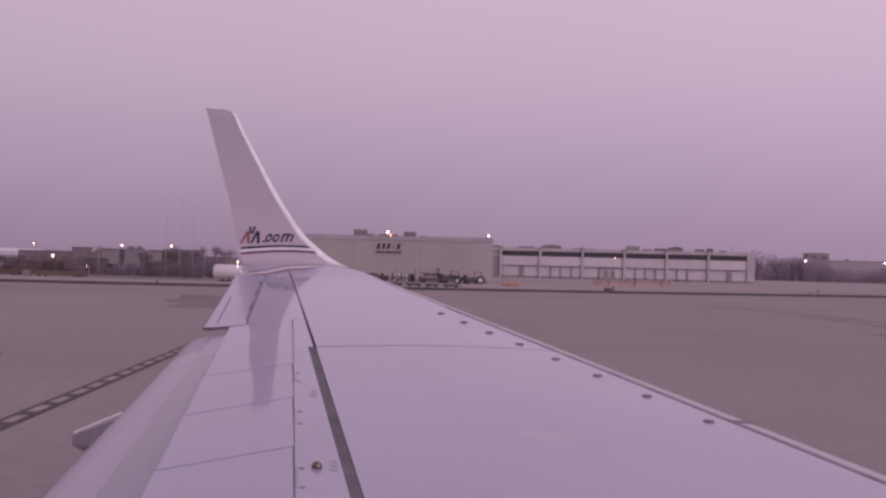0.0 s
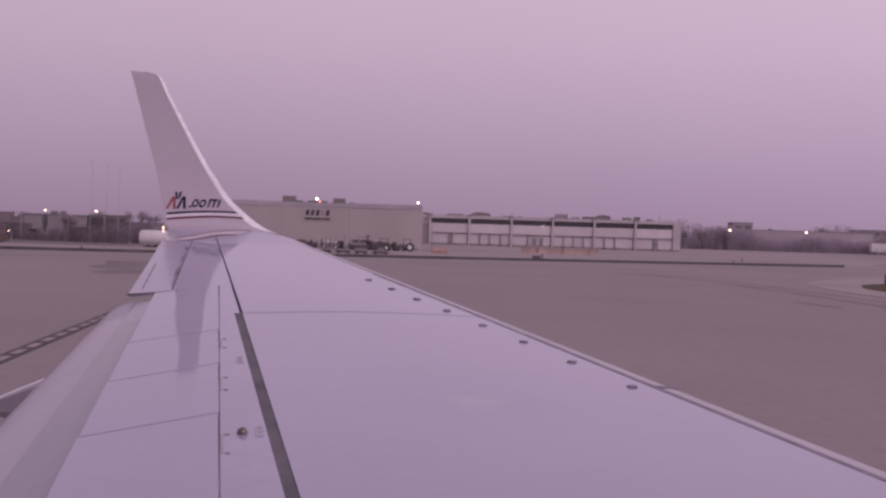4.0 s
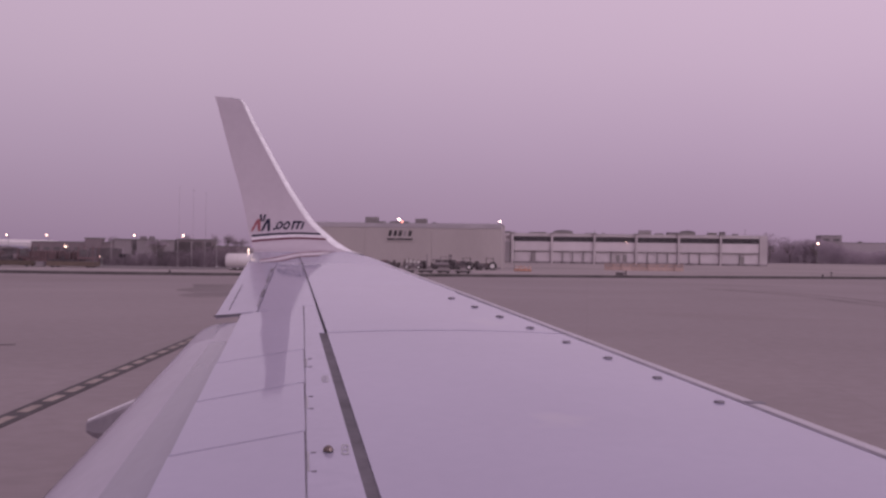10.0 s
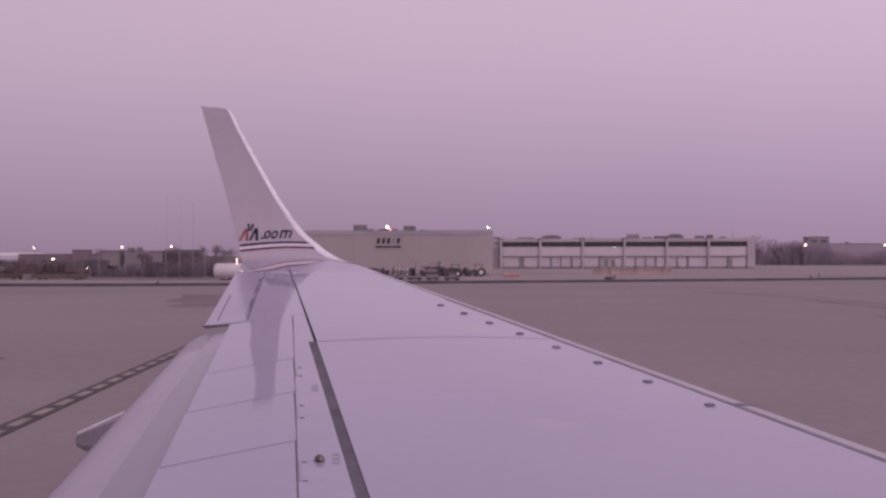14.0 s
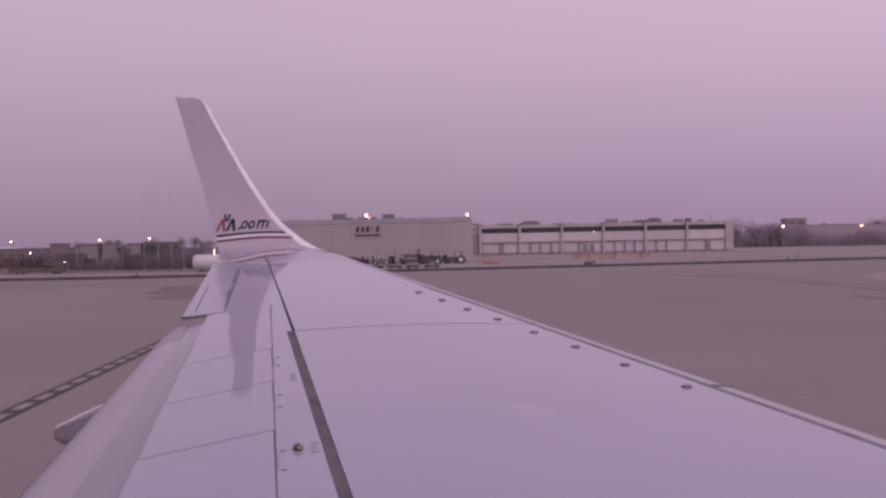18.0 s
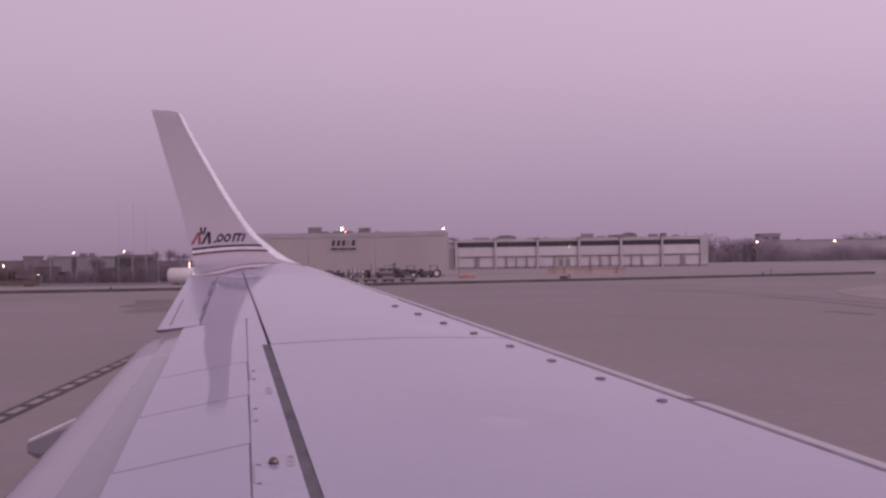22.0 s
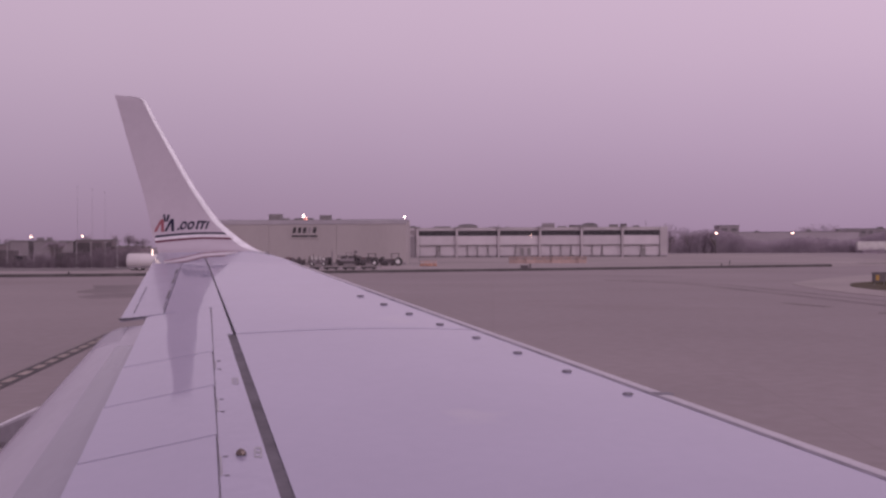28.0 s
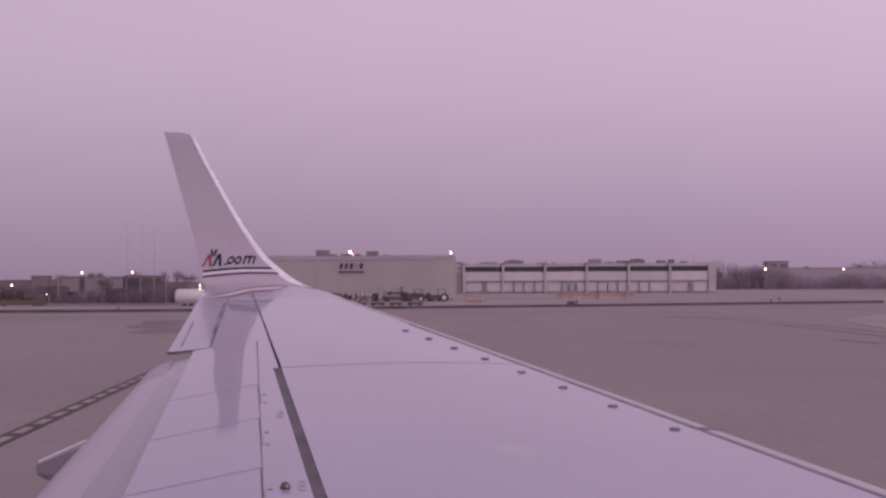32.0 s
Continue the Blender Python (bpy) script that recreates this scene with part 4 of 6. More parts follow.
BX0, BX1, BY, BH = -61.7, -18.1, 255.0, 9.5
cargo = thing("cargo_building", (BX0 + BX1) / 2, BY, 0, "plain cream metal-clad cargo hall with roof plant and floodlights", "building")
cargo.matrix_basis = Matrix.Identity(4)
part("wall_core", boxes((BX0 + 0.15, BX1 - 0.15, BY + 0.3, BY + 12, 0, BH - 0.05)), GREY_WALL, cargo)
SEAMS = [BX0, -47.1, -32.8, BX1]
for a, b in zip(SEAMS, SEAMS[1:]):
    for i in range(12):
        x0, x1 = a + 0.02 + (b - a - 0.04) * i / 12, a + 0.02 + (b - a - 0.04) * (i + 1) / 12
        prof = [(x0, 0.01), (x0 + 0.02, 0.0), (x1 - 0.02, 0.0), (x1, 0.01), (x1, 0.3), (x0, 0.3)]
        bm = bmesh.new()
        lo = [bm.verts.new((x, BY + d, 0.5)) for x, d in prof]
        hi = [bm.verts.new((x, BY + d, BH - 0.95)) for x, d in prof]
        for k in range(6):
            bm.faces.new((lo[k], lo[(k + 1) % 6], hi[(k + 1) % 6], hi[k]))
        bm.faces.new(lo[::-1])
        bm.faces.new(hi)
        part("wall_panel", bm, CREAM_WALL, cargo)
part("plinth", boxes((BX0, BX1, BY - 0.04, BY + 0.3, 0, 0.5)), GREY_WALL, cargo)
part("parapet", boxes((BX0 - 0.1, BX1 + 0.1, BY - 0.1, BY + 0.35, BH - 0.95, BH), bevel=0.04), CREAM_TRIM, cargo, "grey parapet trim")
part("side_wall", boxes((BX1 - 0.15, BX1, BY + 0.3, BY + 12, 0, BH - 0.35)), CREAM_WALL, cargo)
part("side_wall", boxes((BX0, BX0 + 0.15, BY + 0.3, BY + 12, 0, BH - 0.35)), CREAM_WALL, cargo)
part("roof", boxes((BX0 + 0.2, BX1 - 0.2, BY + 0.35, BY + 11.8, BH - 0.05, BH + 0.06)), ROOF_GREY, cargo)
for x0, x1, h, y in ((-48.2, -45.5, 1.45, 6), (-45.4, -43.9, 0.55, 6), (-42.6, -38.6, 0.5, 5), (-37.2, -34.8, 1.15, 6), (-33.4, -32.6, 0.35, 5), (-57.5, -56.6, 0.3, 8)):
    unit = part("roof_unit", boxes((x0, x1, BY + y, BY + y + 2.2, BH + 0.04, BH + h), bevel=0.06), ROOF_UNIT, cargo, "grey rooftop plant unit")
    for i in range(3):
        z = BH + h * (0.3 + 0.2 * i)
        ob = part("louvre", boxes((x0 + 0.15, x1 - 0.15, BY + y - 0.05, BY + y, z, z + h * 0.09)), DOCK_FRAME, unit)
for x, z, m, r in ((-61.5, 10.1, LAMP_WHITE, 0.2), (-39.9, 10.35, LAMP_WHITE, 0.25), (-18.4, 10.1, LAMP_WHITE, 0.17)):
    lamp_head(cargo, x, BY + 0.6, z, m, r)
# glowing bead added for the reddish flare round the middle floodlight
part("flare_bead", lathe((-39.3, BY + 1, 9.55), (-39.3, BY + 1, 9.95), ((0, 0.06), (0.4, 0.12), (1, 0.05)), sides=10), RED_FLARE, cargo, "small red glow added for the floodlight's flare")
sign = part("sign", boxes((-42.6, -36.6, BY - 0.10, BY - 0.02, 5.6, 8.15)), CREAM_WALL, cargo, "wall sign of plain dark bars")
for x, w in ((-42.1, 0.85), (-41.0, 0.85), (-39.95, 0.9), (-37.85, 0.9)):
    bm = bmesh.new()
    v = [bm.verts.new((x + dx, BY + dy, z)) for dy in (-0.16, -0.09) for dx, z in ((0, 6.75), (w * 0.75, 6.75), (w * 0.75 + 0.22, 7.95), (0.22, 7.95))]
    for f in ((0, 1, 2, 3), (4, 7, 6, 5), (0, 4, 5, 1), (1, 5, 6, 2), (2, 6, 7, 3), (3, 7, 4, 0)):
        bm.faces.new([v[i] for i in f])
    part("sign_bar", bm, DARK_GLASS, sign)
bm = bmesh.new()
v = [bm.verts.new((-38.9 + dx, BY + dy, z)) for dy in (-0.16, -0.09) for dx, z in ((0, 6.75), (0.55, 6.75), (0.77, 7.95), (0.22, 7.95))]
for f in ((0, 1, 2, 3), (4, 7, 6, 5), (0, 4, 5, 1), (1, 5, 6, 2), (2, 6, 7, 3), (3, 7, 4, 0)):
    bm.faces.new([v[i] for i in f])
part("sign_bar", bm, GREY_WALL, sign)
for x0, x1 in ((-42.25, -40.6), (-40.45, -38.7), (-38.55, -36.85)):
    part("sign_bar", boxes((x0, x1, BY - 0.16, BY - 0.09, 5.9, 6.3)), DARK_GLASS, sign)

# ---- long dock building ----
TX0, TX1, TY, TH = -27.6, 57.0, 400.0, 9.75
dock = thing("dock_building", 15, TY, 0, "long pale freight terminal with white dock doors and dark clerestory", "building")
dock.matrix_basis = Matrix.Identity(4)
COLS = [-24.66, -11.7, 2.09, 15.59, 29.16, 42.45, 54.93]
part("wall_core", boxes((TX0, TX1, TY + 0.5, TY + 60, 0, TH - 0.1)), DOCK_WALL, dock)
part("dock_base", boxes((TX0, TX1, TY - 0.6, TY + 0.5, 0, 0.6), bevel=0.05), GREY_WALL, dock, "grey raised dock base")
part("roof_fascia", boxes((TX0 - 0.2, TX1 + 0.2, TY - 0.3, TY + 0.5, 8.75, TH)), DOCK_WALL, dock, "pale roof fascia")
part("roof", boxes((TX0, TX1, TY + 0.5, TY + 59.8, TH - 0.1, TH + 0.05)), ROOF_GREY, dock)
part("end_pier", boxes((54.6, 57.05, TY - 0.5, TY + 0.5, 0, TH + 0.1), bevel=0.08), DOCK_WALL, dock)
part("end_wall", boxes((TX0, -25.3, TY - 0.2, TY + 0.5, 0, 7.0)), GREY_WALL, dock)
for x in COLS[:-1]:
    col = part("column", boxes((x - 0.38, x + 0.38, TY - 0.75, TY + 0.5, 0, TH - 0.25), bevel=0.08), DOCK_WALL, dock, "pale pilaster between the bays")
    part("column_cap", boxes((x - 0.75, x + 0.75, TY - 0.85, TY + 0.4, TH - 0.25, TH + 0.3), bevel=0.06), DOCK_FRAME, col)
for a, b in zip(COLS, COLS[1:]):
    part("clerestory", boxes((a + 0.38, b - 0.38, TY + 0.05, TY + 0.5, 7.1, 8.7)), DARK_GLASS, dock, "dark clerestory glazing")
    n = 6
    for i in range(1, n):
        x = a + (b - a) * i / n
        part("mullion", boxes((x - 0.04, x + 0.04, TY - 0.0, TY + 0.05, 7.1, 8.7)), WINDOW_DULL, dock)
    part("upper_wall", boxes((a + 0.38, b - 0.38, TY - 0.05, TY + 0.5, 4.15, 7.1)), DOCK_WHITE, dock, "white wall panel over the doors")
    part("canopy_beam", boxes((a + 0.38, b - 0.38, TY - 0.4, TY + 0.3, 3.9, 4.12)), DOCK_FRAME, dock, "thin grey canopy beam")
# dock doors as (start, end) along the bay line, and the thin dark posts between them
DOORS = ((-24.3, -18.5), (-16.9, -12.2), (-11.3, -8.4), (-8.0, -5.1), (-4.75, -1.6), (-1.25, 1.6), (2.6, 7.3), (12.6, 15.1), (16.1, 19.0), (19.35, 22.25), (22.6, 25.5), (25.9, 28.7), (29.6, 32.4), (32.7, 35.6), (36.1, 41.9), (42.95, 48.3), (49.9, 54.4))
POSTS = (-24.5, -18.3, -17.4, -8.2, -4.92, -1.43, 7.55, 19.18, 22.43, 25.7, 32.55, 35.85, 48.6)
for a, b in zip(COLS, COLS[1:]):
    part("door_surround", boxes((a + 0.38, b - 0.38, TY + 0.22, TY + 0.5, 0.6, 3.95)), DOCK_WALL, dock)
for x0, x1 in DOORS:
    bm = bmesh.new()
    prof = []
    for i in range(6):
        z = 0.64 + i * 0.53
        prof += [(0.15, z), (0.10, z + 0.04), (0.10, z + 0.48), (0.15, z + 0.52)]
    prof += [(0.22, 3.83), (0.22, 0.64)]
    e0 = [bm.verts.new((x0, TY + d, z)) for d, z in prof]
    e1 = [bm.verts.new((x1, TY + d, z)) for d, z in prof]
    for k in range(len(prof)):
        bm.faces.new((e0[k], e0[(k + 1) % len(prof)], e1[(k + 1) % len(prof)], e1[k]))
    bm.faces.new(e0)
    bm.faces.new(e1[::-1])
    door = part("dock_door", bm, DOCK_WHITE, dock, "white sectional dock door")
    part("bumper", boxes((x0 + 0.1, x0 + 0.4, TY - 0.72, TY - 0.6, 0.2, 0.58)), TYRE, door)
    part("bumper", boxes((x1 - 0.4, x1 - 0.1, TY - 0.72, TY - 0.6, 0.2, 0.58)), TYRE, door)
for x in POSTS:
    part("door_post", boxes((x - 0.16, x + 0.16, TY - 0.3, TY + 0.24, 0.6, 3.95), bevel=0.03), DOCK_FRAME, dock, "dark post between dock doors")
for x in (9.3, 11.5, 48.9):
    side = part("side_door", boxes((x, x + 0.9, TY + 0.04, TY + 0.22, 0.6, 2.9)), DOCK_FRAME, dock, "small dark side door")
    part("door_frame", boxes((x - 0.12, x, TY + 0.0, TY + 0.22, 0.6, 3.0), (x + 0.9, x + 1.02, TY + 0.0, TY + 0.22, 0.6, 3.0), (x, x + 0.9, TY + 0.0, TY + 0.22, 2.9, 3.0)), DOCK_FRAME, side)


def roof_unit(x0, x1, h, domed, tone):
    """A plant unit on the terminal roof: a louvred box, or one with a rounded hood."""
    y0, y1, z0 = TY + 8, TY + 11, TH + 0.06
    bm = bmesh.new()
    if domed:
        prof = [(x0, z0), (x0, z0 + h * 0.45)] + [((x0 + x1) / 2 - (x1 - x0) / 2 * math.cos(a), z0 + h * (0.45 + 0.55 * math.sin(a))) for a in (0.35, 0.75, 1.2, 1.57, 1.94, 2.39, 2.79)] + [(x1, z0 + h * 0.45), (x1, z0)]
        lo, hi = ([bm.verts.new((x, y, z)) for x, z in prof] for y in (y0, y1))
        for k in range(len(prof)):
            bm.faces.new((lo[k], lo[(k + 1) % len(prof)], hi[(k + 1) % len(prof)], hi[k]))
        bm.faces.new(lo)
        bm.faces.new(hi[::-1])
    else:
        add_box(bm, x0, x1, y0, y1, z0, z0 + h, bevel=0.1)
    unit = part("roof_unit", bm, tone, dock, "grey rooftop plant unit")
    n = max(2, int((x1 - x0) / 0.8))
    for k in range(n):
        a = x0 + 0.15 + (x1 - x0 - 0.3) * k / n
        part("louvre", boxes((a, a + (x1 - x0 - 0.3) / n - 0.12, y0 - 0.06, y0, z0 + h * 0.12, z0 + h * 0.42)), DOCK_FRAME, unit)


for x0, x1, h, domed, tone in ((-27.8, -25.4, 0.75, True, ROOF_UNIT), (-19.6, -14.0, 0.55, False, ROOF_GREY), (-11.6, -5.0, 1.3, True, ROOF_UNIT), (-1.0, 1.6, 0.35, False, ROOF_GREY), (4.4, 5.7, 0.4, False, ROOF_UNIT), (16.6, 20.8, 1.5, False, GREY_WALL), (22.0, 24.8, 0.55, False, ROOF_GREY), (25.7, 29.8, 0.85, False, DARK_STEEL), (29.9, 35.1, 1.55, True, ROOF_UNIT), (39.1, 42.0, 0.95, False, ROOF_GREY), (42.9, 44.8, 1.2, False, DARK_STEEL), (47.1, 49.0, 0.6, False, ROOF_UNIT)):
    roof_unit(x0, x1, h, domed, tone)
for x, h in ((50.2, 2.2), (56.4, 1.1), (57.0, 1.0), (-24.0, 0.9), (2.1, 1.3)):
    part("vent_pipe", tube((x, TY + 0.9, TH - 0.05), (x, TY + 0.9, TH + h), 0.09, 0.07, sides=8), DOCK_FRAME, dock, "thin roof vent pipe")
part("wall_lamp", lathe((12.4, TY - 0.9, 7.2), (12.4, TY - 0.5, 7.2), ((0, 0.06), (1, 0.1)), sides=8), LAMP_WARM, dock, "small glowing wall lamp")

# ---- barriers and kerb-side bits ----
first = None
for i in range(9):
    x, y = 3.6 + i * 1.87, 266 + 0.25 * math.sin(i * 2.1)
    if first is None:
        first = thing("barrier", x, y, 0.03, "faded orange plastic road barrier on the service road", "barrier", "orange barriers by the docks")
        bm = bmesh.new()
        rows = []
        for xx in (0, 1.85):
            rows.append([bm.verts.new((xx, a, z)) for a, z in ((-0.35, 0), (-0.33, 0.3), (-0.14, 0.7), (-0.11, 1.45), (0.11, 1.45), (0.14, 0.7), (0.33, 0.3), (0.35, 0))])
        for k in range(8):
            bm.faces.new((rows[0][k], rows[0][(k + 1) % 8], rows[1][(k + 1) % 8], rows[1][k]))
        bm.faces.new(rows[0])
        bm.faces.new(rows[1][::-1])
        part("shell", bm, ORANGE, first)
        part("band", boxes((0.3, 1.55, -0.135, -0.1, 0.95, 1.15)), GREY_WALL, first, "dull reflective band")
    else:
        copy_thing(first, pose(x, y, 0.03))
first = None
for x, y in ((-13.8, 234), (-13.3, 233.2), (-12.9, 234.2), (-12.5, 233.1), (-12.1, 234.1), (-11.7, 233.2), (-11.3, 234.2), (-12.7, 235), (-12.2, 235.2), (-10.9, 233.6)):
    if first is None:
        first = thing("traffic_cone", x, y, 0.03, "faded orange traffic cone on the service road", "traffic cone", "cones beside the cargo hall")
        part("base", boxes((-0.25, 0.25, -0.25, 0.25, 0, 0.05), bevel=0.015), TYRE, first)
        cone = part("cone", lathe((0, 0, 0.05), (0, 0, 1.1), ((0, 0.24), (0.5, 0.14), (1, 0.05)), sides=12), CONE_ORANGE, first)
        part("collar", lathe((0, 0, 0.6), (0, 0, 0.76), ((0, 0.142), (1, 0.112)), sides=12), VEHICLE_WHITE, cone, "pale reflective collar")
    else:
        copy_thing(first, pose(x, y, 0.03, 0, 0, x * 90))


def taxi_light(x, y, tall):
    t = thing("edge_light", x, y, 0.0, "small dark edge light beside the kerb", "runway light", "edge lights on the apron edge")
    part("base", lathe((0, 0, 0), (0, 0, 0.12), ((0, 0.25), (0.7, 0.22), (1, 0.1)), sides=10), DARK_STEEL, t)
    part("stem", tube((0, 0, 0.1), (0, 0, tall - 0.25), 0.06, sides=8), DARK_STEEL, t)
    part("lamp", lathe((0, 0, tall - 0.3), (0, 0, tall), ((0, 0.1), (0.5, 0.16), (1, 0.05)), sides=10), DARK_GLASS, t)


for x, y, h in ((38.2, 205.0, 0.8), (-57.2, 162.1, 0.7), (44, 228, 0.9)):
    taxi_light(x, y, h)
box = thing("junction_box", 5.3, 192.4, 0, "low dark electrical box on the apron edge", "junction box")
part("cabinet", boxes((-0.9, 0.35, -0.3, 0.3, 0.0, 0.75), bevel=0.05), DARK_STEEL, box)
part("post", boxes((0.5, 0.75, -0.15, 0.15, 0.0, 1.1), bevel=0.03), DARK_STEEL, box)
part("lid", boxes((-0.95, 0.4, -0.35, 0.35, 0.75, 0.82), bevel=0.02), DARK_STEEL, box)


# ---- ground vehicles in front of the cargo hall ----
def wheel(parent, x, y, r, w=0.28, hub=HUB):
    t = part("wheel", lathe((x, y - w / 2, r), (x, y + w / 2, r), ((0, r * 0.86), (0.15, r), (0.85, r), (1, r * 0.86)), sides=18), TYRE, parent)
    part("hub", lathe((x, y - w / 2 - 0.03, r), (x, y - w / 2 + 0.02, r), ((0, r * 0.38), (0.5, r * 0.55), (1, r * 0.55)), sides=14), hub, t)


def tractor(x, y, label, big=0.75):
    t = thing("baggage_tractor", x, y, 0.03, label, "tractor", "ramp tractors by the cargo hall")
    part("chassis", boxes((-1.9, 1.7, -0.7, 0.7, 0.45, 0.95), bevel=0.06), DARK_STEEL, t)
    part("hood", boxes((-1.8, -0.3, -0.55, 0.55, 0.95, 1.35), bevel=0.1), DARK_STEEL, t)
    part("seat", boxes((0.35, 0.85, -0.3, 0.3, 0.95, 1.2), bevel=0.03), TYRE, t)
    part("seat_back", boxes((0.8, 0.92, -0.3, 0.3, 1.2, 1.75), bevel=0.03), TYRE, t)
    for px in (-0.25, 1.2):
        for py in (-0.62, 0.54):
            part("cab_post", boxes((px, px + 0.08, py, py + 0.08, 0.95, 2.35)), DARK_STEEL, t)
    cab = part("cab_screen", boxes((-0.22, -0.19, -0.54, 0.54, 1.4, 2.3)), CAB_GLASS, t)
    part("roof", boxes((-0.4, 1.4, -0.72, 0.72, 2.35, 2.45), bevel=0.04), DARK_STEEL, cab)
    wheel(t, 1.1, -0.75, big)
    wheel(t, 1.1, 0.75, big)
    wheel(t, -1.35, -0.7, 0.42, hub=DARK_STEEL)
    wheel(t, -1.35, 0.7, 0.42, hub=DARK_STEEL)
    return t


tractor(-19.9, 242, "dark ramp tractor with open cab and large pale wheel hub", 0.82)
tractor(-24.6, 242.5, "dark ramp tractor with open cab parked beside another", 0.55)


def dolly(x, y, length, load):
    t = thing("cargo_dolly", x, y, 0.03, "dark flat cargo dolly with low load", "cargo dolly", "dollies by the cargo hall")
    part("deck", boxes((0, length, -1.1, 1.1, 0.55, 0.72), bevel=0.03), DARK_STEEL, t)
    part("tow_bar", tube((0, 0, 0.55), (-1.3, 0, 0.35), 0.05, sides=6), DARK_STEEL, t)
    for wx in (0.6, length - 0.6):
        for wy in (-0.9, 0.9):
            wheel(t, wx, wy, 0.28, 0.2, DARK_STEEL)
    part("rail", boxes((0.05, 0.12, -1.1, 1.1, 0.72, 1.3)), DARK_STEEL, t)
    part("rail", boxes((length - 0.12, length - 0.05, -1.1, 1.1, 0.72, 1.3)), DARK_STEEL, t)
    if load:
        rnd = random.Random(int(abs(x) * 7))
        px = 0.2
        while px < length - 0.7:
            w = min(rnd.uniform(0.5, 1.3), length - 0.25 - px)
            h = 0.72 + load * rnd.uniform(0.35, 1.35)
            part("load", boxes((px, px + w - 0.06, -0.9 + rnd.uniform(0, 0.3), 0.9, 0.72, h), bevel=0.07), rnd.choice((DARK_STEEL, DARK_STEEL, DARK_STEEL, LOADER_RED)), t, "dark strapped load")
            px += w


dolly(-43.6, 241, 5.6, 0.8)
for x, y, n, h in ((-42.5, 244.5, 4.6, 0.8), (-37.2, 245.0, 4.8, 0.9), (-31.6, 245.5, 4.8, 0.9), (-26.6, 245.2, 3.8, 1.2), (-22.8, 244.8, 3.2, 1.0)):
    dolly(x, y, n, h)
lift = thing("ground_power_unit", -36.6, 242, 0.03, "pale ramp power unit with upright posts", "ramp equipment")
part("body", boxes((0, 3.6, -0.9, 0.9, 0.45, 1.2), bevel=0.08), DARK_STEEL, lift)
for px in (0.35, 1.2, 1.95, 2.7):
    part("cabinet", boxes((px, px + 0.42, -0.8, 0.2, 1.2, 1.95 - 0.12 * px), bevel=0.05), VEHICLE_WHITE, lift, "pale upright cabinet")
for px in (0.5, 2.2):
    part("panel", boxes((px, px + 1.0, -0.93, -0.9, 0.6, 1.1)), GREY_WALL, lift)
for px in (0.9, 1.9, 2.9):
    part("post", tube((px, -0.6, 1.2), (px, -0.6, 2.5 - 0.2 * px), 0.06, sides=6), DARK_STEEL, lift)
for wx in (0.6, 3.0):
    wheel(lift, wx, -0.85, 0.4)
    wheel(lift, wx, 0.85, 0.4)
belt = thing("platform_loader", -31.2, 243.2, 0.03, "dark platform loader with pale body and roofed operator stand", "cargo loader")
part("chassis", boxes((0, 4.9, -0.8, 0.8, 0.4, 0.95), bevel=0.08), DARK_STEEL, belt)
part("body", boxes((0.6, 3.5, -0.75, 0.75, 0.95, 1.45), bevel=0.08), GREY_WALL, belt, "pale grey body")
part("deck", boxes((0.1, 1.95, -0.85, 0.85, 1.85, 2.08), bevel=0.04), GREY_WALL, belt, "pale raised platform")
for px in (0.3, 1.7):
    part("deck_post", boxes((px, px + 0.1, -0.7, -0.6, 1.45, 1.85)), DARK_STEEL, belt)
stand = part("operator_stand", boxes((2.2, 3.6, -0.6, 0.6, 1.45, 1.95), bevel=0.05), DARK_STEEL, belt)
part("stand_roof", boxes((1.7, 4.1, -0.75, 0.75, 2.5, 2.64), bevel=0.04), FAR_WALL, stand, "thin grey roof")
for px in (1.8, 2.9, 3.9):
    part("roof_post", boxes((px, px + 0.08, -0.68, -0.6, 1.45, 2.5)), DARK_STEEL, stand)
part("beacon_box", boxes((3.45, 4.05, -0.3, 0.3, 2.64, 2.98), bevel=0.06), DARK_STEEL, stand)
part("ramp_arm", tube((3.4, -0.4, 2.3), (5.0, -0.4, 1.3), 0.16, sides=8), DARK_STEEL, belt)
part("hose_reel", lathe((4.5, -0.5, 1.55), (4.5, 0.3, 1.55), ((0, 0.3), (0.1, 0.45), (0.9, 0.45), (1, 0.3)), sides=14), DARK_STEEL, belt)
for wx in (0.8, 4.2):
    wheel(belt, wx, -0.75, 0.42, hub=DARK_STEEL)
    wheel(belt, wx, 0.75, 0.42, hub=DARK_STEEL)
mast = thing("equipment_post", -32.2, 243.4, 0.03, "grey upright post beside the parked loader", "post")
part("shaft", tube((0, 0, 0), (0, 0, 3.0), 0.14, sides=10), GREY_WALL, mast)
part("foot", boxes((-0.3, 0.3, -0.3, 0.3, 0, 0.15), bevel=0.03), DARK_STEEL, mast)


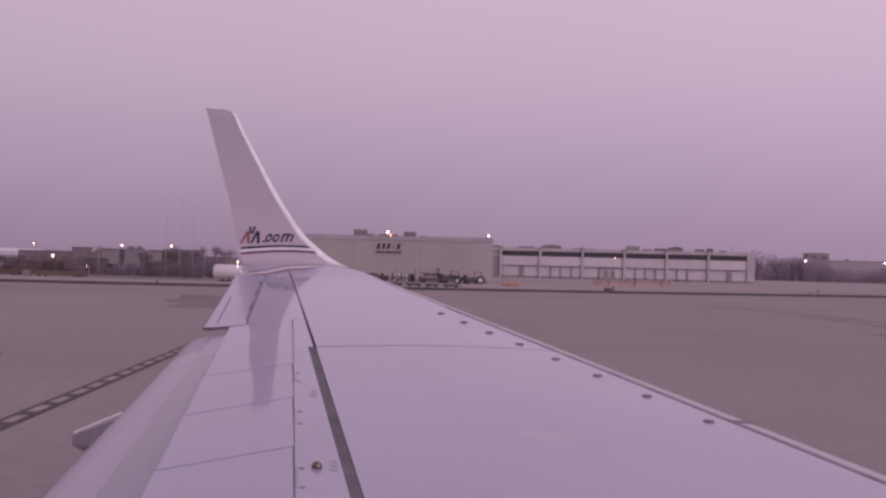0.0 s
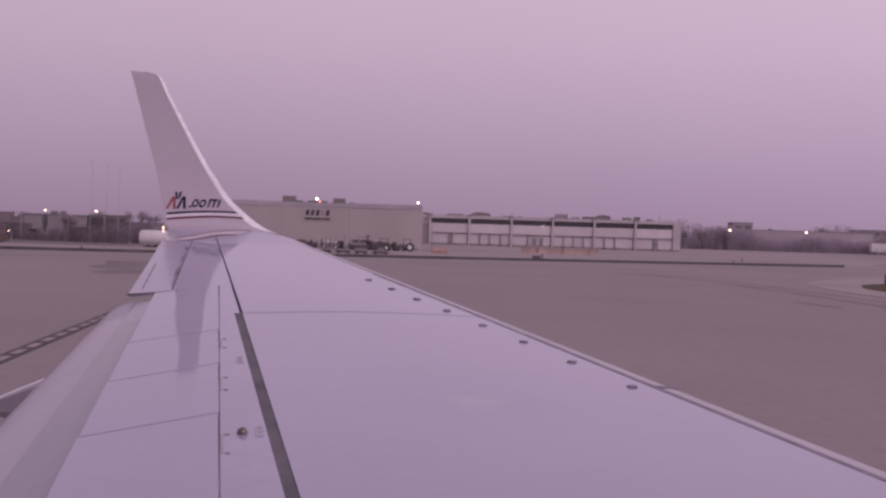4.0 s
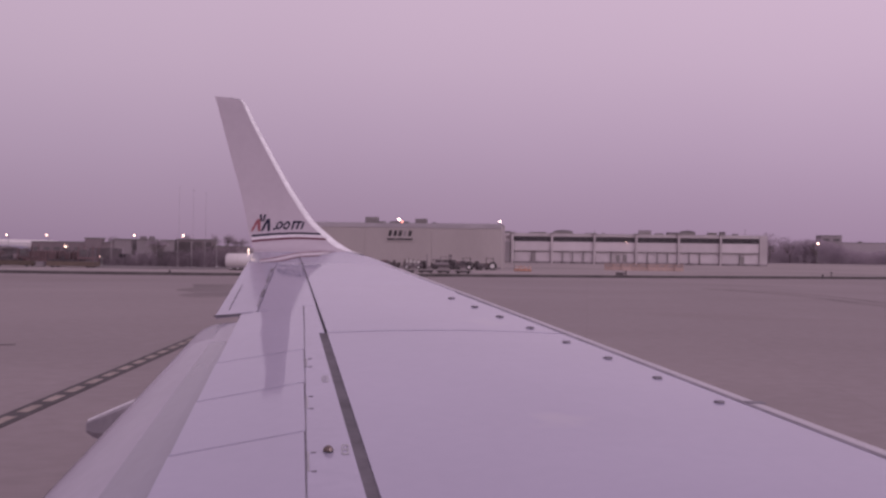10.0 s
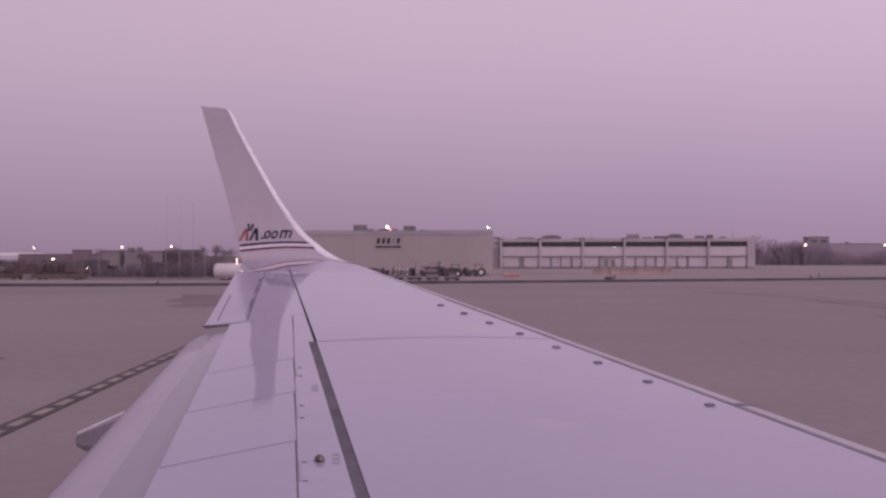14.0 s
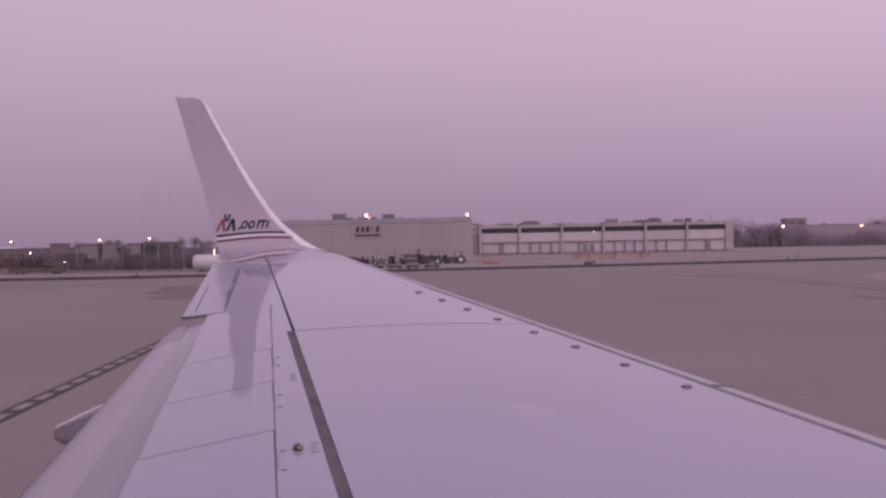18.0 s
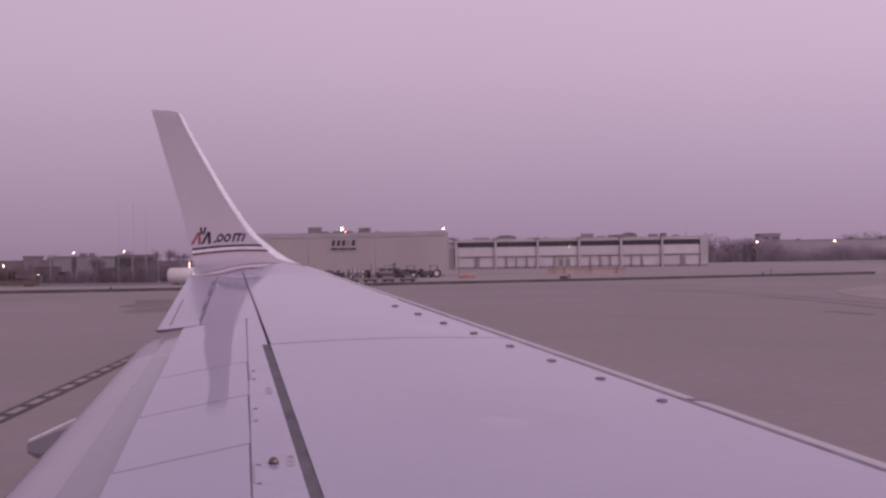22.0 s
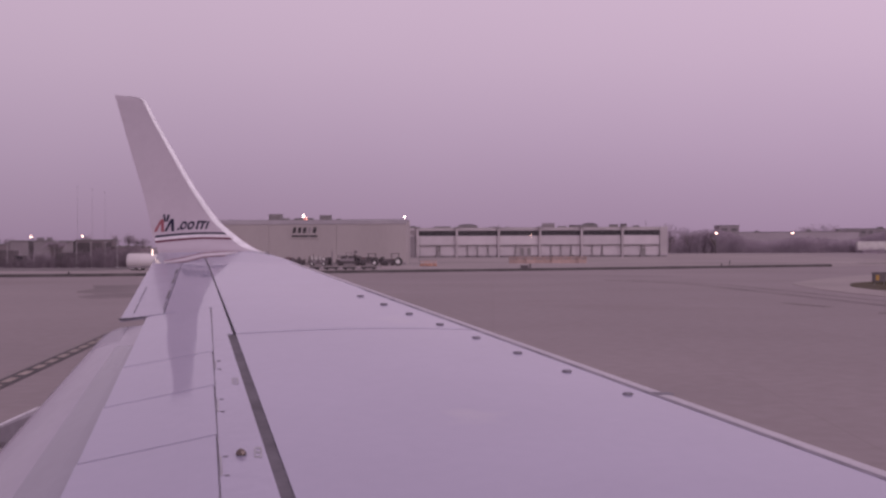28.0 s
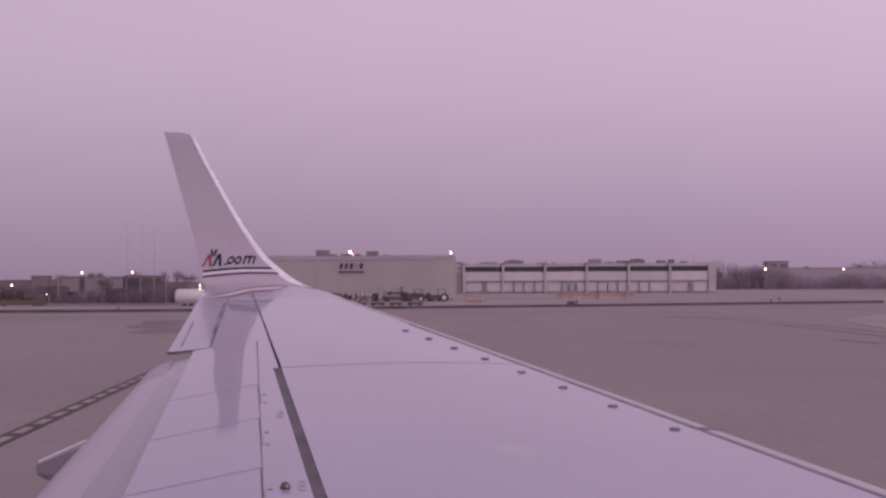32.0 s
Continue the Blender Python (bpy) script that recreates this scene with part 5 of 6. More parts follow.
def low_dolly(x, y, length):
    """An empty flat dolly waiting in a train on the service road."""
    t = thing("flat_dolly", x, y, 0.07, "low dark empty flat dolly on the service road", "cargo dolly", "empty dolly train")
    part("deck", boxes((0, length, -0.9, 0.9, 0.34, 0.5), bevel=0.03), DARK_STEEL, t)
    part("side_beam", boxes((0.1, length - 0.1, -0.95, -0.9, 0.2, 0.42)), TYRE, t)
    part("tow_bar", tube((length, 0, 0.35), (length + 0.6, 0, 0.28), 0.05, sides=6), DARK_STEEL, t)
    part("coupling_box", boxes((length + 0.1, length + 0.45, -0.35, 0.1, 0.12, 0.48), bevel=0.04), PALE_POLE, t, "pale coupling box")
    for wx in (0.45, length - 0.45):
        for wy in (-0.75, 0.75):
            wheel(t, wx, wy, 0.2, 0.16, DARK_STEEL)


for x, n in ((-31.6, 3.0), (-27.9, 2.4), (-24.8, 2.2), (-21.8, 2.6)):
    low_dolly(x, 201, n)
cont = thing("freight_container", -48.6, 246, 0.03, "grey-green freight container by the cargo hall", "container")
part("body", boxes((0, 2.9, -1.2, 1.2, 0.0, 2.8), bevel=0.05), GREY_WALL, cont)
for i in range(9):
    part("rib", boxes((0.2 + i * 0.3, 0.32 + i * 0.3, -1.25, -1.2, 0.25, 2.65)), GREY_WALL, cont)


# ---- tanker trucks ----
def tanker(x, y, label, length, cab):
    t = thing("tanker_truck", x, y, 0.03, label, "truck", "white tankers on the service road")
    part("tank", lathe((0, 0, 1.6), (length, 0, 1.6), ((0, 0.5), (0.012, 1.1), (0.04, 1.28), (0.96, 1.28), (0.988, 1.1), (1, 0.5)), sides=24), TANK_WHITE, t, "white cylindrical tank", smooth=True)
    for i in range(1, 4):
        px = length * i / 4
        part("band", lathe((px - 0.05, 0, 1.6), (px + 0.05, 0, 1.6), ((0, 1.295), (1, 1.295)), sides=24), VEHICLE_WHITE, t)
    part("walkway", boxes((0.8, length - 0.8, -0.35, 0.35, 2.84, 2.92)), VEHICLE_WHITE, t)
    part("skirt", boxes((0.4, length - 0.4, -1.2, 1.2, 0.32, 0.75), bevel=0.05), GREY_WALL, t, "pale lower skirt")
    for px in (1.2, 2.4, length - 1.4):
        wheel(t, px, -1.0, 0.36, 0.3, HUB)
        wheel(t, px, 1.0, 0.36, 0.3, HUB)
    if cab:
        c = part("cab", boxes((length + 0.25, length + 2.2, -1.2, 1.2, 0.4, 2.75), bevel=0.16), VEHICLE_WHITE, t, "white cab")
        part("cab_window", boxes((length + 0.55, length + 1.15, -1.23, -1.19, 1.75, 2.45)), CAB_GLASS, c)
        part("cab_window", boxes((length + 1.35, length + 1.9, -1.23, -1.19, 1.75, 2.45)), CAB_GLASS, c)
        part("windscreen", boxes((length + 2.19, length + 2.23, -1.0, 1.0, 1.6, 2.45)), CAB_GLASS, c)
        part("mirror", boxes((length + 1.95, length + 2.25, -1.45, -1.3, 1.4, 2.0)), DARK_STEEL, c)
        wheel(t, length + 1.3, -1.0, 0.42, 0.3, DARK_STEEL)
        wheel(t, length + 1.3, 1.0, 0.42, 0.3, DARK_STEEL)


tanker(-49.4, 204, "white fuel tanker with a dirty cylindrical tank and cab", 9.3, True)
tanker(-62.0, 204.4, "white tanker trailer with a dirty cylindrical tank", 9.3, False)


# ---- container loaders and ramp clutter towards the far stands ----
def loader(x, y, seed, label):
    rnd = random.Random(seed)
    t = thing("container_loader", x, y, 0.03, label, "cargo loader", "parked container loaders")
    L = 7.6 + rnd.random() * 1.3
    part("base", boxes((0, L, -1.4, 1.4, 0.22, 1.05), bevel=0.07), LOADER_YELLOW, t, "weathered brown base")
    part("platform", boxes((0.2, L * 0.62, -1.45, 1.45, 1.15, 1.4), bevel=0.04), DARK_STEEL, t)
    px = 0.3
    while px < L * 0.58:
        w = rnd.uniform(0.5, 1.5)
        h = 1.4 + rnd.uniform(0.5, 2.3)
        part("load", boxes((px, px + w - 0.1, -1.2 + rnd.uniform(0, 0.5), 1.2, 1.4, h), bevel=0.12), rnd.choice((LOADER_RED, DARK_STEEL, LOADER_RED, BROWN_WALL, DARK_STEEL)), t, "dark strapped cargo load")
        px += w
    part("bridge", boxes((L * 0.64, L - 0.1, -1.45, 1.45, 1.5, 1.8), bevel=0.04), LOADER_RED, t, "dull red bridge deck")
    for px in (0.5, L * 0.3, L * 0.55):
        part("scissor_arm", tube((px, -1.2, 0.8), (px + 1.0, -1.2, 1.2), 0.09, sides=6), DARK_STEEL, t)
        part("scissor_arm", tube((px + 1.0, -1.2, 0.8), (px, -1.2, 1.2), 0.09, sides=6), DARK_STEEL, t)
    for px in (L * 0.66, L - 0.3):
        top = 3.0 + rnd.random() * 1.2
        part("mast", boxes((px, px + 0.18, -1.4, -1.2, 1.0, top), bevel=0.02), LOADER_RED, t)
        part("mast", boxes((px, px + 0.18, 1.2, 1.4, 1.0, top), bevel=0.02), LOADER_RED, t)
    c = part("cab", boxes((L * 0.70, L * 0.86, -1.4, -0.3, 1.8, 3.2), bevel=0.08), rnd.choice((DARK_STEEL, BROWN_WALL, LOADER_RED)), t, "small operator cab")
    part("cab_window", boxes((L * 0.72, L * 0.84, -1.43, -1.39, 2.3, 3.0)), WINDOW_DULL, c)
    for i in range(4):
        px = 0.3 + i * L * 0.15
        part("rail_post", tube((px, -1.4, 1.4), (px, -1.4, 2.4), 0.04, sides=6), DARK_STEEL, t)
    part("hand_rail", tube((0.3, -1.4, 2.35), (0.3 + L * 0.46, -1.4, 2.35), 0.04, sides=6), DARK_STEEL, t)
    for px in (1.0, L - 1.2):
        wheel(t, px, -1.2, 0.34, 0.3, DARK_STEEL)
        wheel(t, px, 1.2, 0.34, 0.3, DARK_STEEL)


for i, x in enumerate((-153.5, -144.2, -134.6, -125.2, -115.6, -106.2, -94.2)):
    loader(x, 205 + (i % 2) * 2.2, i, "container loader with weathered brown base and dull red frame")


box = thing("utility_box", -96.4, 206, 0.03, "small pale utility box standing between the loaders", "utility box")
part("cabinet", boxes((-0.75, 0.75, -0.4, 0.4, 0.06, 0.85), bevel=0.05), GREY_WALL, box)
part("lid", boxes((-0.8, 0.8, -0.45, 0.45, 0.85, 0.92), bevel=0.02), HAZE_PALE_WALL, box, "paler lid")
part("plinth", boxes((-0.85, 0.85, -0.5, 0.5, 0.0, 0.08)), ROOF_GREY, box)


def ramp_truck(x, y, seed, tone, label):
    rnd = random.Random(seed)
    t = thing("catering_truck", x, y, 0.03, label, "truck", "ramp trucks behind the loaders")
    L = 5 + rnd.random() * 2
    h = 2.7 + rnd.random() * 0.9
    part("body", boxes((0, L, -1.2, 1.2, 0.8, h), bevel=0.06), tone, t)
    c = part("cab", boxes((L + 0.1, L + 1.8, -1.1, 1.1, 0.6, 2.3), bevel=0.15), VEHICLE_WHITE if seed == 3 else DARK_STEEL, t)
    part("cab_window", boxes((L + 0.5, L + 1.5, -1.13, -1.09, 1.5, 2.1)), CAB_GLASS, c)
    part("chassis", boxes((0, L + 1.6, -0.6, 0.6, 0.45, 0.8)), DARK_STEEL, t)
    for px in (1.2, L + 0.9):
        wheel(t, px, -1.05, 0.45, 0.3, DARK_STEEL)
        wheel(t, px, 1.05, 0.45, 0.3, DARK_STEEL)


def container(x, y, n, h, tone, label):
    c = thing("freight_container", x, y, 0.03, label, "container", "freight containers behind the loaders")
    part("body", boxes((0, n, -1.2, 1.2, 0.0, h), bevel=0.06), tone, c)
    for k in range(int(n / 0.55)):
        part("rib", boxes((0.15 + k * 0.55, 0.35 + k * 0.55, -1.26, -1.2, 0.2, h - 0.2)), tone, c)


for i, x in enumerate((-152, -143.5, -137, -130.5, -122, -113.5, -107, -99.5)):
    container(x, 222 + (i % 3) * 2.5, 4.5 + (i * 7 % 4) * 0.7, 2.0 + (i * 5 % 4) * 0.35, (LOADER_RED, DARK_STEEL, LOADER_RED, DARK_STEEL)[i % 4], "dark weathered freight container behind the loaders")
container(-85.5, 236, 4.0, 2.85, DARK_STEEL, "dark weathered freight container standing in the scrub")
for i, (x, tone) in enumerate(((-148, DARK_STEEL), (-138, LOADER_RED), (-128.5, DARK_STEEL), (-119, DARK_STEEL), (-110, LOADER_RED), (-101.5, DARK_STEEL))):
    ramp_truck(x, 232 + (i % 3) * 4, i, tone, "ramp service truck parked behind the loaders")

# ---- parked airliner far off ----
jet = thing("parked_airliner", -204, 420, 0, "white narrow-body airliner with a dark tail parked far off", "aircraft")
part("fuselage", lathe((-17.5, 0, 4.15), (16.5, 0, 3.75), ((0, 0.25), (0.12, 1.0), (0.28, 1.65), (0.85, 1.65), (0.93, 1.35), (0.98, 0.7), (1, 0.15)), sides=20), TANK_WHITE, jet, "white fuselage", smooth=True)
bm = bmesh.new()
v = [bm.verts.new((x, y, z)) for y in (-0.15, 0.15) for x, z in ((-18.0, 4.45), (-12.2, 5.15), (-16.4, 9.9), (-18.6, 9.9))]
for f in ((0, 1, 2, 3), (4, 7, 6, 5), (0, 4, 5, 1), (1, 5, 6, 2), (2, 6, 7, 3), (3, 7, 4, 0)):
    bm.faces.new([v[i] for i in f])
part("tail_fin", bm, TAIL_DARK, jet, "dark tail fin")
for s in (-1, 1):
    bm = bmesh.new()
    v = [bm.verts.new((x, y, z)) for dz in (-0.2, 0.15) for x, y, z in ((3.5, s * 1.2, 2.85 + dz), (-3.5, s * 1.2, 2.85 + dz), (-7.5, s * 15, 3.85 + dz), (-6, s * 15, 3.85 + dz))]
    for f in ((0, 1, 2, 3), (4, 7, 6, 5), (0, 4, 5, 1), (1, 5, 6, 2), (2, 6, 7, 3), (3, 7, 4, 0)):
        bm.faces.new([v[i] for i in f])
    part("wing", bm, GREY_PANEL, jet)
    part("engine", lathe((3.4, s * 5, 1.75), (-0.6, s * 5, 1.75), ((0, 0.8), (0.25, 0.95), (0.7, 0.85), (1, 0.5)), sides=14), GREY_PANEL, jet)
    leg = part("main_gear", tube((-1.5, s * 2.6, 0.5), (-1.5, s * 2.4, 2.85), 0.15, sides=8), POLE, jet)
    part("gear_wheel", lathe((-1.5, s * 2.6 - 0.5, 0.5), (-1.5, s * 2.6 + 0.5, 0.5), ((0, 0.4), (0.1, 0.5), (0.9, 0.5), (1, 0.4)), sides=14), TYRE, leg)
leg = part("nose_gear", tube((12, 0, 0.4), (12, 0, 2.6), 0.12, sides=8), POLE, jet)
part("gear_wheel", lathe((12, -0.3, 0.4), (12, 0.3, 0.4), ((0, 0.3), (0.1, 0.4), (0.9, 0.4), (1, 0.3)), sides=14), TYRE, leg)
for i in range(22):
    x = -10 + i * 1.0
    part("cabin_window", boxes((x, x + 0.3, -1.66, -1.6, 4.25 - 0.0118 * (x + 17.5), 4.65 - 0.0118 * (x + 17.5))), CAB_GLASS, jet)


# ---- buildings beyond ----
def block(name, x0, x1, y, h, material, label, floors=2, cols=5, depth=18, flat_units=2, base=0.0):
    b = thing(name, (x0 + x1) / 2, y, base, label, "building")
    w = (x1 - x0) / 2
    part("wall", boxes((-w, w, 0, depth, 0, h)), material, b)
    part("roof_edge", boxes((-w - 0.15, w + 0.15, -0.15, depth + 0.15, h, h + 0.35)), ROOF_GREY, b)
    fh = h / floors
    for f in range(floors):
        for c in range(cols):
            cx = -w + 2 * w * (c + 0.5) / cols
            ww = 2 * w / cols * 0.32
            win = part("window", boxes((cx - ww, cx + ww, -0.06, 0.0, f * fh + fh * 0.42, f * fh + fh * 0.72)), WINDOW_DULL, b)
            part("sill", boxes((cx - ww - 0.1, cx + ww + 0.1, -0.14, 0.0, f * fh + fh * 0.33, f * fh + fh * 0.38)), ROOF_UNIT, win)
    rnd = random.Random(int(abs(x0)) + cols)
    for i in range(flat_units):
        ux = -w * 0.8 + 1.6 * w * rnd.random()
        part("roof_unit", boxes((ux, ux + 1.6 + rnd.random() * 2, 4, 7, h + 0.35, h + 0.9 + rnd.random()), bevel=0.05), ROOF_UNIT, b)
    return b


block("hangar", -352, -292, 520, 11.0, HANGAR_WALL, "dark long hangar far behind the stands", 1, 6, 40, 0)
block("office_block", -162, -137, 340, 4.6, BROWN_WALL, "low brown airport block behind the ramp", 1, 8, 15, 0)
block("office_block", -145.2, -140.4, 339, 5.8, BROWN_WALL, "narrow brown airport office behind the ramp", 2, 0, 3, 0)
block("cargo_shed", -120.6, -116.1, 300, 5.35, GREY_WALL, "plain pale grey cargo shed behind the ramp", 1, 0, 4, 0)
shed = block("cargo_shed", -114.6, -110.6, 300, 5.35, GREY_WALL, "plain grey cargo shed with two dark roof boxes", 1, 0, 4, 0)
for x0, x1, z in ((-1.6, -0.1, 6.4), (0.95, 1.95, 6.45)):
    part("roof_box", boxes((x0, x1, 0.8, 2.2, 5.7, z), bevel=0.05), HANGAR_WALL, shed, "dark roof box")
block("cargo_shed", -108.2, -104.7, 300, 5.25, GREY_WALL, "plain grey cargo shed beside the warehouse", 1, 0, 4, 0)
# dark block added behind the sheds so that their gaps read dark
block("long_shed", -124.5, -108, 309, 5.0, HANGAR_WALL, "long dark block added to fill the gaps between three pale sheds", 1, 0, 8, 0)
store = block("warehouse", -103.9, -94.8, 300, 5.5, BROWN_WALL, "brown warehouse with three tall dark doors", 1, 0, 4, 0)
for x0, x1 in ((-4.3, -1.0), (-0.55, 2.0), (2.4, 4.4)):
    part("tall_door", boxes((x0, x1, -0.08, 0.0, 0.1, 5.1)), DARK_STEEL, store, "tall dark sliding door")
block("office_block", -94.4, -88.4, 300, 3.9, BROWN_WALL, "low brown shed beside the warehouse", 1, 3, 12, 0)
block("office_block", -93.5, -69.0, 335, 7.2, GREY_WALL, "pale low airport building beside the cargo hall", 2, 7, 16, 3)
block("tower_block", 114.5, 124.5, 620, 13.2, FAR_WALL, "dark plain block above the tree line", 3, 2, 14, 0)
block("far_warehouse", 128, 196, 660, 10.2, HAZE_PALE_WALL, "long warehouse beyond the trees, its colour paled for haze", 1, 0, 30, 3)
block("far_office", 205, 246, 720, 12.5, FAR_WALL, "distant grey office block beyond the trees", 3, 9, 20, 2)
block("far_office", 292, 346, 700, 11.6, FAR_WALL, "distant long office building with window bands", 3, 12, 20, 1)
block("far_office", 316, 322, 699, 15.2, HANGAR_WALL, "distant dark stair tower", 4, 1, 8, 0)
block("far_warehouse", 360, 440, 800, 11.0, FAR_WALL, "distant low warehouse in the haze", 1, 12, 30, 3)
block("far_hall", 560, 640, 900, 19.0, FAR_WALL, "distant broad hall on the skyline", 2, 10, 40, 0)
block("far_hall", 660, 760, 905, 23.5, FAR_WALL, "distant large hall on the skyline", 2, 12, 40, 2)
block("far_hall", 790, 900, 900, 18.5, FAR_WALL, "distant pale hall on the skyline", 2, 12, 40, 0)

# white trailers parked in a row before the trees
random.seed(8)
first = None
x = 160.0
while x < 520:
    y = 548 + 6 * math.sin(x * 0.03)
    if first is None:
        first = thing("trailer", x, y, 0.0, "white box trailer parked in a far row", "trailer", "white trailers in the far row")
        body = part("body", boxes((0, 13.4, -1.3, 1.3, 1.2, 4.9), bevel=0.08), VEHICLE_WHITE, first)
        part("door", boxes((13.4, 13.46, -1.15, 1.15, 1.35, 4.6)), DOCK_WHITE, body)
        part("skirt", boxes((2.5, 9.5, -1.25, -1.2, 0.6, 1.2)), DARK_STEEL, first)
        wheel(first, 10.5, -1.1, 0.5, 0.3, DARK_STEEL)
        wheel(first, 11.7, -1.1, 0.5, 0.3, DARK_STEEL)
        part("leg", boxes((2.2, 2.4, -1.0, 1.0, 0, 1.2)), DARK_STEEL, first)
    elif random.random() < 0.8 and x > 255:
        copy_thing(first, pose(x, y, 0.0, 0, 0, random.uniform(-3, 3)))
    x += 15.2
shed = thing("white_shed", 146, 420, 0.0, "low white shed by the distant taxiway", "shed")
part("wall", boxes((-6, 6, 0, 5, 0, 3.4)), DOCK_WHITE, shed)
part("roof", boxes((-6.3, 6.3, -0.3, 5.3, 3.4, 3.65), bevel=0.08), VEHICLE_WHITE, shed)
part("door", boxes((-1.5, 1.2, -0.05, 0.0, 0.1, 2.8)), GREY_WALL, shed)
car = thing("dark_van", 140, 330, 0.0, "small dark service van on the distant taxiway", "van")
part("body", boxes((-2.4, 2.4, -1, 1, 0.4, 1.3), bevel=0.12), DARK_STEEL, car)
part("cab", boxes((-1.9, 1.3, -0.95, 0.95, 1.3, 2.1), bevel=0.15), DARK_STEEL, car)
for px in (-1.5, 1.5):
    wheel(car, px, -0.95, 0.36, 0.25)
    wheel(car, px, 0.95, 0.36, 0.25)


# taxi guidance signs at the tip of the grass
def taxi_sign(x, y, w, tone, label):
    s = thing("taxiway_sign", x, y, 0.06, label, "sign", "taxiway signs on the grass")
    part("panel", boxes((0, w, -0.14, 0.14, 0.28, 1.15), bevel=0.04), tone, s)
    part("cap", boxes((-0.04, w + 0.04, -0.17, 0.17, 1.15, 1.21), bevel=0.015), DARK_STEEL, s)
    for px in (0.2, w - 0.2):
        part("leg", tube((px, 0, -0.05), (px, 0, 0.3), 0.05, sides=8), POLE, s)
    n = max(1, int(w / 0.8))
    for i in range(n):
        part("plain_bar", boxes((0.3 + i * 0.8, 0.62 + i * 0.8, -0.16, -0.14, 0.45, 0.95)), DARK_STEEL if tone is SIGN_YELLOW else SIGN_YELLOW, s)


taxi_sign(36.6, 119.0, 1.3, DARK_STEEL, "dark taxiway sign with a yellow bar on the grass")
taxi_sign(38.3, 119.6, 1.2, SIGN_YELLOW, "yellow taxiway sign with dark bars on the grass")
taxi_sign(39.9, 120.2, 3.2, SIGN_YELLOW, "long yellow taxiway sign with dark bars on the grass")


# ---- lamp posts and masts ----
def lamp_post(x, y, h, material, r, label):
    p = thing("street_lamp", x, y, 0, label, "street lamp", "distant ramp lamps")
    part("pole", tube((0, 0, 0), (0, 0, h), 0.14, 0.08, sides=8), POLE, p)
    part("arm", tube((0, 0, h - 0.1), (0, -1.2, h + 0.15), 0.06, sides=6), POLE, p)
    part("lamp", lathe((0, -1.2, h + 0.2), (0, -1.35, h - 0.1), ((0, r * 0.4), (0.5, r), (1, r * 0.8)), sides=10), material, p, "glowing lamp head")


for x, y, h, r in ((-179, 360, 6.7, 0.2), (-166, 360, 6.9, 0.2), (-122.5, 320, 6.7, 0.2), (-108, 318, 6.8, 0.2), (-83, 325, 7.6, 0.18), (-104.6, 236, 3.6, 0.15), (-89.6, 217, 1.9, 0.1), (-104.2, 214, 1.5, 0.1), (-240, 430, 9.5, 0.25), (96.4, 530, 8.7, 0.5), (146, 600, 9.2, 0.5), (185, 590, 7.5, 0.5), (196, 600, 6.6, 0.7), (188.5, 600, 7.0, 0.45), (266, 595, 6.6, 0.5), (367, 600, 8.0, 0.7), (514, 600, 6.4, 1.0)):
    lamp_post(x, y, h, LAMP_WARM, r, "tall ramp lamp with a glowing warm head")
for x, h in ((-172.5, 29.8), (-166.3, 28.6), (-160.9, 27.4)):
    m = thing("mast", x, 500, 0, "slender grey antenna mast far behind the stands", "mast", "slender masts on the skyline")
    part("pole", tube((0, 0, 0), (0, 0, h), 0.06, 0.025, sides=6), POLE, m)
    part("crossarm", boxes((-0.35, 0.35, -0.05, 0.05, h * 0.965, h * 0.97)), POLE, m)


post = thing("fence_post", -14.95, 250, 0.03, "tall thin grey post beside the cargo hall", "post")
part("pole", tube((0, 0, 0), (0, 0, 6.4), 0.07, 0.05, sides=8), POLE, post)
part("foot", lathe((0, 0, 0), (0, 0, 0.3), ((0, 0.22), (0.6, 0.2), (1, 0.1)), sides=10), POLE, post)


first = None
for x, y, h in ((-80.0, 231, 4.9), (-77.0, 230.5, 4.7), (-74.4, 231, 5.0), (-71.9, 230.5, 4.6), (-93.5, 231, 4.4)):
    if first is None:
        first = thing("light_pole", x, y, 0.03, "thin pale pole among the parked ramp equipment", "pole", "thin poles behind the loaders")
        part("pole", tube((0, 0, 0), (0, 0, h), 0.09, 0.07, sides=8), PALE_POLE, first)
        part("foot", lathe((0, 0, 0), (0, 0, 0.3), ((0, 0.25), (0.6, 0.22), (1, 0.12)), sides=10), PALE_POLE, first)
        part("head", boxes((-0.3, 0.3, -0.15, 0.15, h - 0.12, h), bevel=0.03), PALE_POLE, first)
    else:
        copy_thing(first, pose(x, y, 0.03))


# ---- trees ----
def add_branching(bm, a, way, length, r, depth, rnd, tips):
    b = a + way * length
    add_tube(bm, a, b, r, r * 0.6, sides=5)
    if depth == 0:
        tips.append(b)
        return
    for k in range(3 if depth > 1 else 4):
        turn = Vector((rnd.uniform(-1, 1), rnd.uniform(-1, 1), rnd.uniform(-0.1, 0.8)))
        add_branching(bm, a.lerp(b, rnd.uniform(0.6, 1.0)), (way + turn * 0.85).normalized(), length * rnd.uniform(0.55, 0.75), r * 0.55, depth - 1, rnd, tips)


